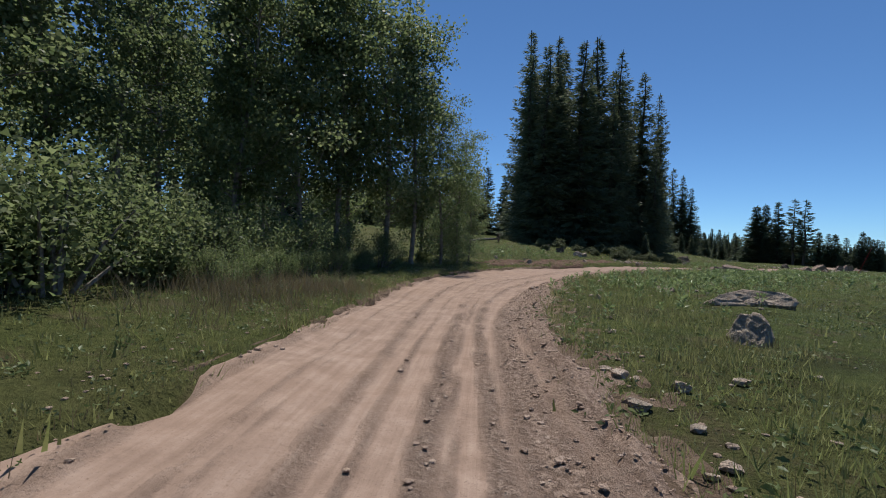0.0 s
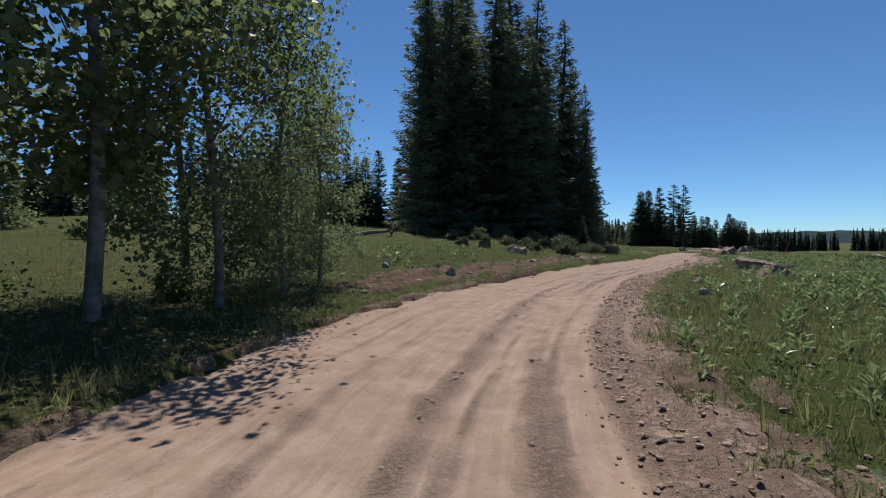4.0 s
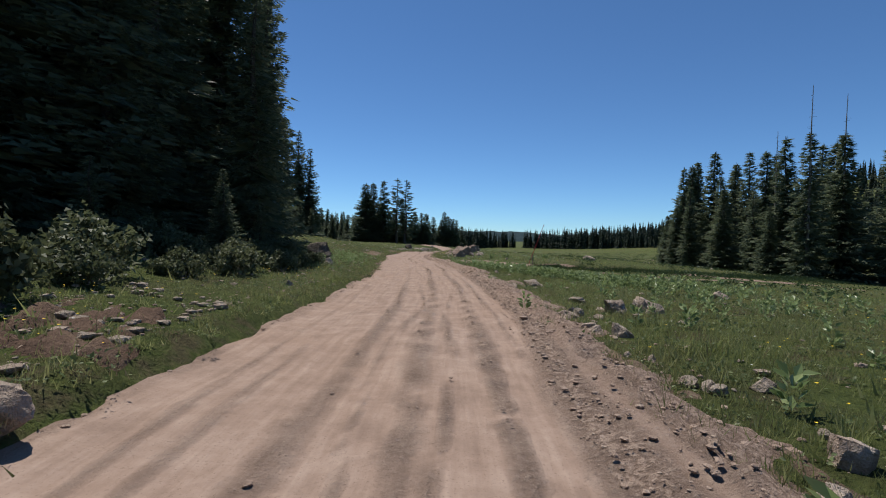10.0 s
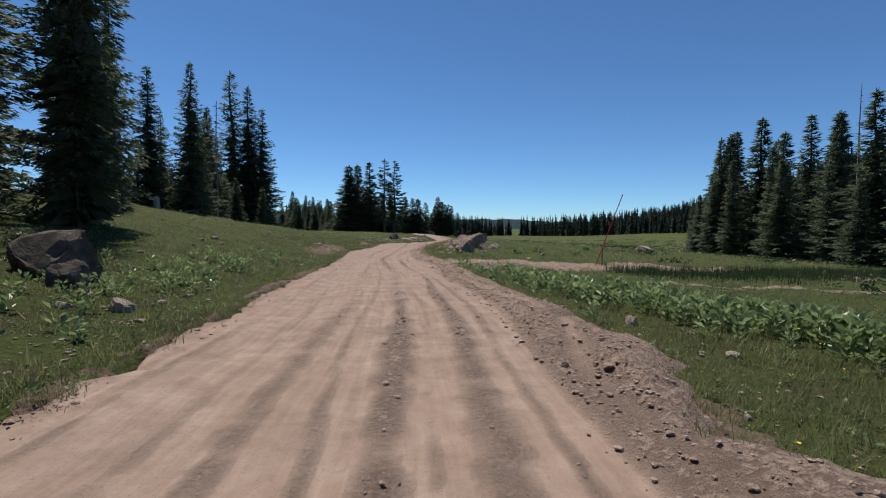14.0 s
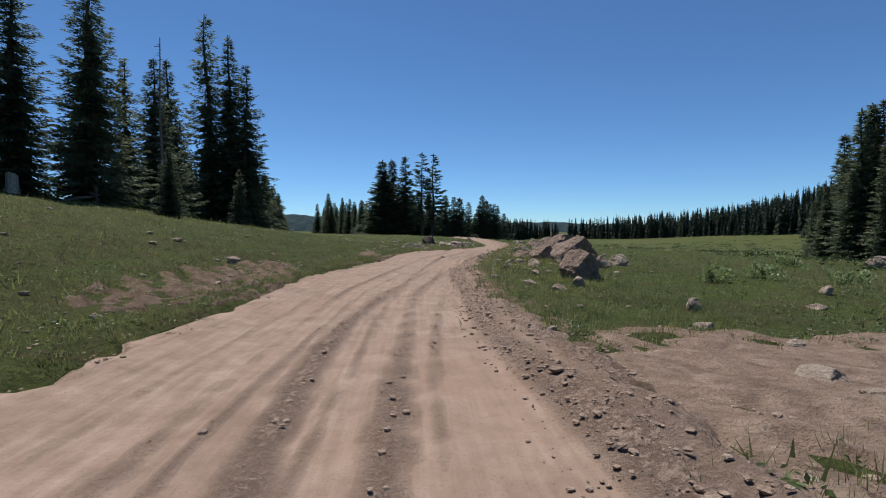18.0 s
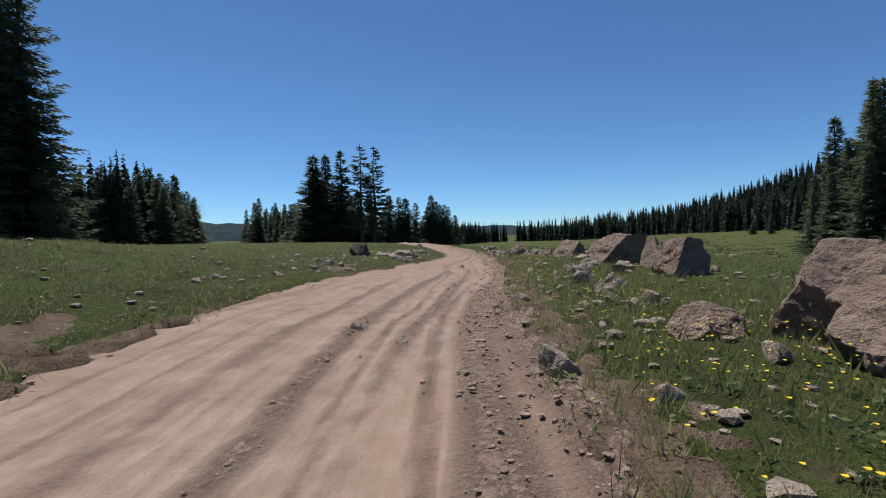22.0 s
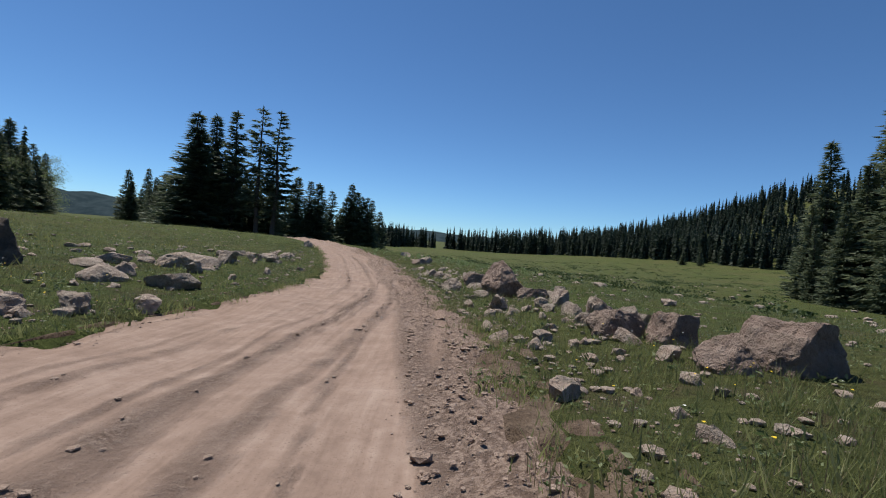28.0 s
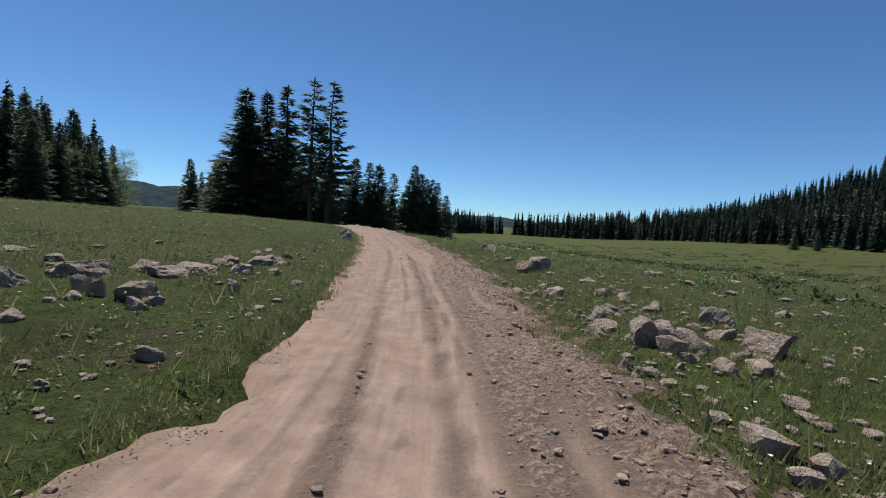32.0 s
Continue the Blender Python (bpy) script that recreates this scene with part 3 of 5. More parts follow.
KINDS = ((26, 4.1, .008, 1.1, 1.0, .5), (24, 3.5, .012, 1.05, .85, .45), (27, 3.3, .02, 1.0, .76, .4), (22, 4.0, .010, 1.1, 1.0, .5), (25, 2.9, .04, .9, .72, .32))
COLUMNS = ((27, 2.7, .02, 1.0, .42, .45), (27, 2.6, .05, .9, .5, .4))
PINES = ((28, 3.0, .10, .9, .62, .2), (28, 3.0, .22, .62, .40, .0), (27, 3.4, .20, .6, .42, .0))


def spruce_set(seed, twig, step, kinds=KINDS, label="tall dark green spruce tree at the meadow's edge", kind="spruce tree"):
    out = []
    for k, (h, rad, low, thin, shape, core) in enumerate(kinds):
        t = tree("pine_tree" if kinds is PINES else "spruce_tree", *conifer(seed + k, h, rad, low, twig, step, thin, shape, core), M_SPRUCE_BARK, M_SPRUCE, label, kind, kind.split()[0] + "s round the meadow")
        t["tall"] = float(h)
        out.append(t)
    return out


near_spruces, mid_spruces = spruce_set(20, 0.085, 0.17), spruce_set(30, 0.145, 0.30)
columns = spruce_set(44, 0.085, 0.17, COLUMNS)
thin_pines = spruce_set(36, 0.2, 0.27, PINES, "tall ragged pine with an open crown and a bare lower trunk", "pine tree")

# spruce stand west of the road, past the aspens
SPOTS_COLUMN = [(-29.6, 46, 28), (-27.6, 43.2, 25), (-20.6, 54, 27), (-24.6, 69, 25)]
SPOTS_STAND = [(-22, 46, 25.5), (-25.5, 43.5, 24.5), (-27.8, 50, 28.5), (-32, 51, 24), (-25, 55, 28), (-22.5, 51, 28), (-24.5, 64, 26), (-23, 58, 26),
               (-30, 61, 26), (-35, 60, 23), (-32, 54, 26), (-38, 98, 16), (-26, 47, 25), (-29, 54, 28)]
SPOTS_SLIM = [(-15.6, 53.5, 13.5), (-19.3, 58.6, 25.5), (-19.8, 50, 20)]
SPOTS_FLANK = [(-26.6, 70.5, 24), (-28.2, 75.5, 25), (-33, 82, 22), (-31.5, 78, 20)]
SPOTS_NARROW = [(-23.4, 77.3, 28), (-30.0, 86, 14), (-31, 92, 16), (-24.2, 78.6, 22), (-17.1, 59.3, 18.5), (-42.7, 110, 22)]
# group on the rise beside the left meadow
SPOTS_RISE = [(-32.5, 108, 16.5), (-36, 106, 15), (-34.5, 114, 12), (-36, 120, 15), (-37, 131, 24.5), (-34.6, 131.5, 22.5), (-32, 130, 18.5), (-36.5, 124, 12), (-38.5, 126, 17.5), (-41, 118, 14)]
# far group ahead, where the road bends away
SPOTS_BROAD = [(-34.5, 238, 26.5), (-34.0, 238.6, 23)]
SPOTS_AHEAD = [(-32, 243, 28.5), (-13.6, 248.8, 18.6), (-10.5, 250.6, 18), (-8.4, 252.4, 18), (-5.1, 258, 17), (0.2, 259.7, 20), (3.4, 263.2, 17), (6.5, 264.9, 16.5), (1.8, 261.5, 18), (-1.0, 258.5, 16), (5.0, 263, 17),
               (-44, 249.7, 13.6), (-48, 256, 11.3), (-38.7, 243, 11), (-15.5, 253, 15), (-2.4, 261.6, 12.9), (9.7, 273.6, 14), (-23, 247, 19), (-29, 250, 21), (-36, 243, 21), (-31, 246, 20), (-25, 246, 17), (-33, 236.5, 15), (-22, 242, 15), (-28, 243, 18), (-19, 246, 18), (-18.5, 240, 14)]
SPOTS_PINE = [(-26.8, 239, 29), (-20.8, 234, 29.8), (-17, 233, 29.2)]
# stand across the meadow to the east
SPOTS_EAST = [(67.6, 170, 29), (71, 160.6, 32), (62, 117, 27), (70, 118.5, 28), (76, 178, 32), (66, 128, 29), (69, 138, 28), (72, 148, 30), (74, 125, 28), (78, 133, 29), (80, 150, 30), (80, 165, 30), (64, 160, 22), (66, 176, 15),
              (84, 140, 28), (88, 160, 30), (86, 175, 30), (75, 112, 27), (82, 118, 26), (90, 130, 28), (72, 186, 16), (80, 190, 28), (68, 153, 24), (64, 145, 20), (63, 133, 18), (60, 124, 14), (70.8, 171.5, 30), (72.3, 171, 31), (69.5, 176, 21), (67, 181, 12), (74, 176, 30), (64.5, 168, 17)]
# edge of the wood behind the left meadow
SPOTS_WEST = [(-93, 268, 24), (-96, 280, 23), (-99, 291, 21), (-87, 256, 22), (-84, 250, 21), (-99, 268, 24), (-103, 280, 22), (-104, 296, 20), (-93, 243, 22), (-88, 243, 20), (-91, 253.6, 23.5), (-91, 259, 26), (-90, 264, 25), (-90, 274, 26), (-92.5, 289, 22), (-94.3, 299, 21), (-80.6, 247, 18), (-84, 260, 20), (-89, 278, 20), (-95, 249, 24), (-97, 244, 24), (-100, 300, 20), (-86, 268, 17), (-88, 283, 18)]
SPOTS_FAR_LEFT = [(-102.7, 388, 21.5), (-95.3, 387.4, 28), (-93.6, 397, 22.5), (-94.2, 377, 17), (-99.8, 408, 18), (-91, 407, 27), (-88, 417, 27), (-84.6, 416, 23), (-67, 292, 16), (-65, 302, 17), (-58, 311, 17), (-64, 322, 17), (-75, 330, 18), (-69, 295, 20), (-62, 300, 19), (-59, 303, 20), (-56, 306, 21), (-66, 310, 20), (-60, 296, 17), (-53, 300, 17), (-50, 306, 19), (-55, 297, 16), (-80, 400, 22), (-72, 410, 20)]
SPOTS_NW = [(-78, 58, 14), (-80.7, 61, 13), (-76, 60, 15), (-81, 65, 13), (-81, 67, 12.5), (-80, 70.7, 15.5), (-82, 75.4, 15), (-81, 78, 16.6), (-80, 80, 16), (-78, 83, 16.7), (-77.4, 85, 16), (-76.5, 87.5, 17.8), (-76, 90, 17), (-75, 92, 17), (-87, 74, 13), (-89.6, 68, 13.4), (-77, 54, 14),
            (-76.7, 51, 14), (-85, 87, 16), (-73.5, 95, 19), (-70, 98, 17), (-66, 101, 16), (-78, 46, 14)]
SPOTS_YOUNG = [(-14.6, 48, 3.2), (-14.2, 50.5, 2.0), (-16.2, 44, 2.6), (179, 343, 8), (181, 333, 10), (186, 338, 6), (-28.5, 110, 5), (-30, 124, 6)]
for pattern, spots, broad in ((columns, SPOTS_COLUMN, 1.0), (columns, SPOTS_NARROW, 0.88), (near_spruces, SPOTS_FLANK, 1.1), (near_spruces, SPOTS_STAND, 1.3), (near_spruces, SPOTS_SLIM, 1.08), (near_spruces, SPOTS_RISE, 1.3), (near_spruces, SPOTS_YOUNG, 1.7), (mid_spruces, SPOTS_AHEAD, 1.7), (mid_spruces, SPOTS_BROAD, 2.1), (thin_pines, SPOTS_PINE, 1.25), (mid_spruces, SPOTS_EAST, 1.25),
                              (mid_spruces, SPOTS_WEST, 1.5), (mid_spruces, SPOTS_FAR_LEFT, 1.3), (mid_spruces, SPOTS_NW, 1.4)):
    stand(pattern, spots, rng, broad=broad)
for p in near_spruces + mid_spruces + columns + thin_pines:
    drop_pattern(p)

# ---------------- far woods ----------------
def plain_conifer(seed, levels=26, around=8):
    """A far tree, 18 m high: tiers of drooping pointed boughs round a stem."""
    r = np.random.RandomState(seed)
    o, d, ln = [], [], []
    for k in range(levels):
        h = k / levels
        reach = (3.1, 2.2, 2.7, 1.9)[seed % 4] * (1 - h) ** (0.85, 0.7, 1.0, 0.6)[seed % 4] + 0.2
        for j in range(around - 2 * (k > 15)):
            a = 6.283 * (j + r.rand()) / around
            o.append((0, 0, 18 * h + 0.8 + r.rand() * 0.9))
            d.append((math.cos(a), math.sin(a), -0.42 + 0.35 * r.rand()))
            ln.append(reach * (0.7 + 0.6 * r.rand()))
    for a in (0.3, 2.4, 4.4):
        o.append((0, 0, 16.2)), d.append((0.1 * math.cos(a), 0.1 * math.sin(a), 1)), ln.append(1.2)
    o, d, ln = np.array(o), np.array(d), np.array(ln)
    hw = np.minimum(ln * 0.42, 0.8)
    hw[-3:] = 0.16
    return spikes(o, d / np.linalg.norm(d, axis=1, keepdims=True), ln, hw, r, 0.15)


def far_wood(name, spots, seed, label):
    r = np.random.RandomState(seed)
    vs, fs, n = [], [], 0
    pats = [plain_conifer(60 + k) for k in range(4)]
    for x, y, h in spots:
        v, f = pats[r.randint(4)]
        a, s = r.rand() * 6.283, h / 18
        vs.append(np.stack([(v[:, 0] * np.cos(a) - v[:, 1] * np.sin(a)) * s + x, (v[:, 0] * np.sin(a) + v[:, 1] * np.cos(a)) * s + y, v[:, 2] * s + gz(x, y) - 0.3], 1))
        fs.append(f + n)
        n += len(v)
    return tagged(mesh_object(name, np.concatenate(vs), np.concatenate(fs), M_FARWOOD), label, "conifer wood", kind="stuff")


rf = np.random.RandomState(9)


def along(points, n, depth, h0, h1):
    """Spots strewn along a line, and behind it (to the right of its run) up to depth."""
    out = []
    seg = np.hypot(*np.diff(np.array(points, float), axis=0).T)
    for _ in range(n):
        k = rf.choice(len(seg), p=seg / seg.sum())
        (x0, y0), (x1, y1) = points[k], points[k + 1]
        s, d = rf.rand(), depth * rf.rand() ** 1.7
        out.append((x0 + (x1 - x0) * s + (y1 - y0) / seg[k] * d, y0 + (y1 - y0) * s - (x1 - x0) / seg[k] * d, h0 + (h1 - h0) * rf.rand() ** 1.3))
    return out


far_wood("hillside_wood", along([(200, 250), (196, 305), (192, 365), (172, 441), (134, 514), (104, 590)][::-1], 1700, -210, 9, 22)
         + along([(290, 240), (300, 330), (285, 420), (250, 520), (210, 600)][::-1], 900, -230, 9, 20) + along([(200, 120), (215, 200), (200, 260)], 90, 100, 16, 25), 1, "dark conifer wood on the far hillside")
far_wood("west_wood", along([(-120, 60), (-135, 120), (-150, 200), (-140, 290)], 150, -60, 12, 20)
         + along([(-90, 238), (-96, 272), (-102, 305)], 120, -34, 20, 28) + along([(-74, 2), (-84, 28), (-80, 48)], 60, -25, 11, 15)
         + along([(-118, 448), (-100, 440), (-84, 452), (-60, 440), (-40, 450)], 60, -40, 20, 28), 2, "dark conifer wood beyond the meadow")
far_wood("north_wood", along([(-30, 420), (0, 430), (30, 480), (62, 560), (100, 600)], 280, -70, 13, 21) + along([(60, -60), (130, -20), (170, 60)], 70, 60, 12, 20), 3, "dark conifer wood at the far end of the meadow")


def ridge(name, y, x0, x1, tops, depth, label):
    """A far wooded ridge with a rounded back."""
    xs, ts = np.linspace(x0, x1, 90), np.linspace(0, 1, 9)
    X, S = np.meshgrid(xs, ts)
    top = np.interp(X, np.linspace(x0, x1, len(tops)), tops) + 5 * waves(X, 0 * X, 77, 160) + 2 * waves(X, 0 * X, 78, 40)
    Z = -25 + (top + 25) * np.sin(S * math.pi) ** 0.7
    v = np.stack([X, y + depth * S, Z], -1).reshape(-1, 3)
    i = (np.arange(8)[:, None] * 90 + np.arange(89)).ravel()
    return tagged(mesh_object(name, v, np.stack([i, i + 1, i + 91, i + 90], 1), M_RIDGE, True), label, "ridge", kind="structure")


ridge("backdrop_ridge_west", 1300, -1500, -60, (70, 72, 70, 62, 50, 30, 5), 500, "dark wooded ridge on the skyline")
ridge("backdrop_ridge_north", 2300, -300, 1500, (-5, 25, 45, 40, 30, 20, 30), 700, "hazy blue far ridge on the skyline")


# ---------------- aspens ----------------
def broadleaf(seed, height, crown_from, radius, leaves, leaf, clump=0.3):
    """Trunk with limbs, and a crown of leaves gathered in clumps round the twigs."""
    r = np.random.RandomState(seed)
    bend = lambda f: (0.5 * math.sin(f * 4.6 + seed) * f, 0.5 * math.cos(f * 3.9 + seed) * f)
    parts = [tube([(*bend(k / 8), height * 0.95 * k / 8 - 0.3 * (k == 0)) for k in range(9)], [0.0085 * height * (1 - k / 8.8) + 0.012 for k in range(9)])]
    tips = []
    for k in range(46):
        f = crown_from + (0.94 - crown_from) * (k + r.rand()) / 46
        z, (ox, oy) = height * f, bend(f)
        a, L = r.rand() * 6.283, radius * (0.45 + 0.65 * r.rand()) * (1.2 - 0.75 * f) * min(1, 0.6 + 3 * (f - crown_from))
        up = L * (0.25 + 0.5 * r.rand())
        at = lambda s: (ox + math.cos(a) * L * s, oy + math.sin(a) * L * s, z + up * s ** 1.5)
        parts.append(tube([at(0), at(0.5), at(1)], [0.028, 0.017, 0.005], 4))
        for s in (1, 0.8, 0.55):
            p = at(s)
            tips.append(tuple(p[j] + 0.35 * r.normal() * (0.6 + 0.4 * s) for j in range(3)))
    tips.append((*bend(.96), height * .96))
    tips = np.array(tips)
    size = clump * (0.5 + 0.9 * r.rand(len(tips)))
    pick = r.choice(len(tips), size=leaves, p=size ** 2 / (size ** 2).sum())
    c = tips[pick] + r.normal(size=(leaves, 3)) * size[pick][:, None] * np.array([1, 1, .75])
    d = r.normal(size=(leaves, 3))
    d[:, 2] -= 0.5
    d /= np.linalg.norm(d, axis=1, keepdims=True)
    ln = leaf * (0.7 + 0.6 * r.rand(leaves))
    return join(parts), sprays(c - d * ln[:, None] * 0.5, d, ln, ln * 0.85, r, 0)


def aspen_set(seed, leaves, leaf, shapes=((.13, 2.5), (.19, 2.3), (.24, 2.2), (.09, 2.7)), clump=0.3):
    out = []
    for k, (low, rad) in enumerate(shapes):
        t = tree("aspen_tree", *broadleaf(seed + k, 12, low, rad, leaves, leaf, clump), M_ASPEN_BARK, M_ASPEN, "green-leaved aspen with a pale slender trunk in a dense grove", "aspen tree", "aspens of the grove")
        t["tall"] = 12.0
        out.append(t)
    return out


far_aspens = aspen_set(56, 3800, .13, ((.10, 2.2), (.14, 2.0), (.08, 2.4)), clump=0.34)
aspens, low_aspens, back_aspens = aspen_set(40, 10500, .135), aspen_set(46, 10500, .115, ((.03, 2.9), (.05, 2.6))), aspen_set(50, 3000, .24, ((.34, 2.3), (.42, 2.1), (.38, 2.2), (.30, 2.4)), clump=0.36)
ra = np.random.RandomState(31)
front = [(-13.2, 7.7, 14.5), (-12.7, 9, 12.5), (-13.6, 5, 14.5), (-12.9, 2.7, 13), (-12.3, -0.5, 12), (-11.2, -3.4, 11.5), (-10.2, -6, 11), (-15.5, 3.5, 13), (-15.2, 7, 13), (-14.4, 0.5, 13)]
end_trees = [(-12.4, 11, 9.6), (-12.9, 13, 7.8), (-13.4, 14.6, 5.8), (-14.8, 11.8, 9), (-15.5, 15.5, 6.6), (-18, 18.5, 5.5), (-8.8, -8, 10), (-7, -10.5, 9.5), (-4.6, -14, 10), (-1.6, -18, 10), (-9.6, -4.6, 7.5), (-6.6, -8.2, 6.5)]
spots = []
for off, n, h0 in ((15, 7, 11.0), (20, 6, 12.0), (26, 6, 12.0)):
    for k in range(n):
        y = -22 + 36 * (k + 0.5 + 0.7 * (ra.rand() - 0.5)) / n
        spots.append((float(road_x(y)) - off - 2 * (ra.rand() - 0.5), y - off * 0.3, h0 + 3 * ra.rand()))
stand(aspens, front, ra, tilt=5)
stand(low_aspens, end_trees, ra, tilt=4)
stand(back_aspens, spots, ra, tilt=4)
stand(back_aspens, [(-40, 24, 9), (-44, 14, 9), (-47, 26, 9), (-52, 20, 9), (-46, 4, 9), (-55, 32, 9)], ra, 3.0, 1.6)
ASPEN_W = [(-71.1, 59.7, 8.6), (-70.5, 63.4, 6.2), (-72.5, 67.5, 9.0), (-73, 72.8, 7.0), (-64, 49.3, 5.2)] + [(-85.5 - 0.22 * 4.5 * k, 258 + 4.5 * k, 13 + 5 * ra.rand()) for k in range(10)] + [(-115, 345, 25), (-111, 335, 18), (-106, 322, 17)]
stand(far_aspens, ASPEN_W, ra, 0.8, 1.25)
for p in aspens + low_aspens + back_aspens + far_aspens:
    drop_pattern(p)


# ---------------- shrubs ----------------
def shrub(seed, height, radius, leaves, leaf):
    r = np.random.RandomState(seed)
    parts, tips = [], []
    for k in range(14):
        a, s = r.rand() * 6.283, r.rand() ** 0.6
        e = (math.cos(a) * radius * s, math.sin(a) * radius * s, height * (0.95 - 0.5 * s * s) * (0.75 + 0.3 * r.rand()))
        parts.append(tube([(0.08 * math.cos(a), 0.08 * math.sin(a), -0.1), (e[0] * .6, e[1] * .6, e[2] * .55), e], [0.018, 0.012, 0.004], 4))
        tips += [e, e, (e[0] * .8, e[1] * .8, e[2] * .75), (e[0] * .9, e[1] * .9, e[2] * .45)]
    tips = np.array(tips)
    c = tips[r.randint(len(tips), size=leaves)] + r.normal(size=(leaves, 3)) * 0.15 * radius
    c[:, 2] = np.maximum(c[:, 2], 0.03)
    d = r.normal(size=(leaves, 3))
    d /= np.linalg.norm(d, axis=1, keepdims=True)
    ln = leaf * (0.7 + 0.7 * r.rand(leaves))
    return join(parts), spikes(c - d * ln[:, None] * 0.5, d, ln, ln * 0.5, r, 0)


def shrub_thing(seed, mat, label, leaves=2600, leaf=0.085):
    e = tagged(new("shrub"), label, "shrub", "shrubs under the trees")
    for part_name, (v, f), m in zip(("branchwork", "foliage"), shrub(seed, 1.0, 0.75, leaves, leaf), (M_DEAD, mat)):
        mesh_object(part_name, v, f, m).parent = e
    e["tall"] = 1.0
    return e


grey = [shrub_thing(80 + k, M_SHRUB, "grey-green leafy shrub at the foot of the trees") for k in range(3)]
SHRUBS = [(-12.9, 36.2, 0.9), (-13.4, 37.6, 1.15), (-14.6, 41.6, 1.1), (-13.4, 43, 0.7), (-13, 45.2, 0.8), (-13.6, 46.8, 0.9), (-12.8, 48.5, 0.7), (-13, 51.5, 0.7), (-16, 39, 1.0), (-19, 40.5, 1.2), (-19, 36, 0.8),
          (-14.5, 54, 0.8), (-15, 57.5, 0.9), (-16, 60.5, 1.0), (-17.5, 63, 0.9), (-20, 34, 0.6), (-18, 31.5, 0.5), (-16.5, 47, 1.1), (-24, 36, 0.8), (-17, 66.5, 0.8), (-25.5, 36.5, 0.7), (-22.5, 35.2, 0.6), (-21.2, 36.4, 0.75), (-20, 35.2, 0.55), (-18.6, 35.0, 0.6), (-17.8, 34.6, 0.5), (-16.4, 34.8, 0.6), (-15.2, 35.2, 0.65), (-14.2, 34.0, 0.55), (-13.6, 40.2, 0.7), (-26.8, 37.5, 0.7), (-13.0, 54.5, 0.6), (-14.2, 50.0, 0.8), (-15.3, 46.0, 0.9)]
stand(grey, SHRUBS, ra, 0.05)
green = [shrub_thing(90 + k, M_ASPEN, "green leafy shrub in the aspens' understorey") for k in range(3)]
UNDER = []
for k in range(11):
    y = -21 + 35 * (k + ra.rand()) / 11
    UNDER.append((float(road_x(y)) - (4.9 + 3.0 * ra.rand()) * (1.25 if y < 8 else 1.0), y - 1.5, 0.5 + 0.9 * ra.rand() ** 2))
BACK = [(float(road_x(y)) - o, y, h) for y, o, h in zip(-20 + 40 * ra.rand(14), 16 + 12 * ra.rand(14), 0.7 + 1.0 * ra.rand(14))]
stand(green, UNDER + BACK, ra, 0.05)
tall = [shrub_thing(94 + k, M_ASPEN, "tall leafy shrub at the roadside below the aspens", 5600, 0.030) for k in range(2)]
stand(tall, [(-5.6, -6.6, 2.6), (-4.2, -9, 2.8), (-7.6, -4.6, 2.3), (-2.6, -11.4, 2.6), (-8.6, -2.4, 2.0), (-9.8, 0.6, 2.2), (-0.5, -13.5, 2.4), (-11.2, 3.4, 1.8), (-11.8, 6.2, 1.6), (-8.6, 0.4, 0.9), (-7.9, -0.8, 0.8), (-9.6, 2.2, 1.0), (-10.6, 4.4, 0.9), (-6.9, -2.2, 1.0), (-6.2, -3.6, 0.9)], ra, 0.05)
for p in grey + green + tall:
    drop_pattern(p)


# ---------------- dead wood, posts ----------------
def dead_spire(x, y, h, label, lean=0.0):
    """A dead standing conifer: bare trunk with short broken twigs."""
    e = tagged(new("dead_tree"), label, "dead tree")
    e.matrix_world = pose(x, y, gz(x, y) - 0.2, lean, 0, 40)
    r = np.random.RandomState(int(h * 10))
    mesh_object("trunk", *tube([(0.05 * math.sin(k), 0.05 * math.cos(k), h * k / 8) for k in range(9)], [0.008 * h * (1 - k / 8.3) + 0.03 for k in range(9)]), M_DEAD, True).parent = e
    for k in range(60):
        z, a = h * (0.25 + 0.73 * r.rand()), r.rand() * 6.283
        L = (0.6 + 1.7 * r.rand()) * (1.15 - z / h)
        mesh_object("branch", *tube([(0, 0, z), (math.cos(a) * L, math.sin(a) * L, z - 0.15 * L)], [0.035, 0.012], 4), M_DEAD).parent = e


dead_spire(61.8, 116.6, 35.5, "bare dead spruce spire among green spruces")
dead_spire(70, 118.5, 35.3, "bare dead spruce spire among green spruces")
dead_spire(-33.5, 117, 15.5, "grey dead spruce among green spruces")
dead_spire(67, 132, 31, "bare dead spruce spire among green spruces")


M_STUMP = bark("stump_wood", (0.05, 0.038, 0.028), (0.15, 0.115, 0.085), 14)


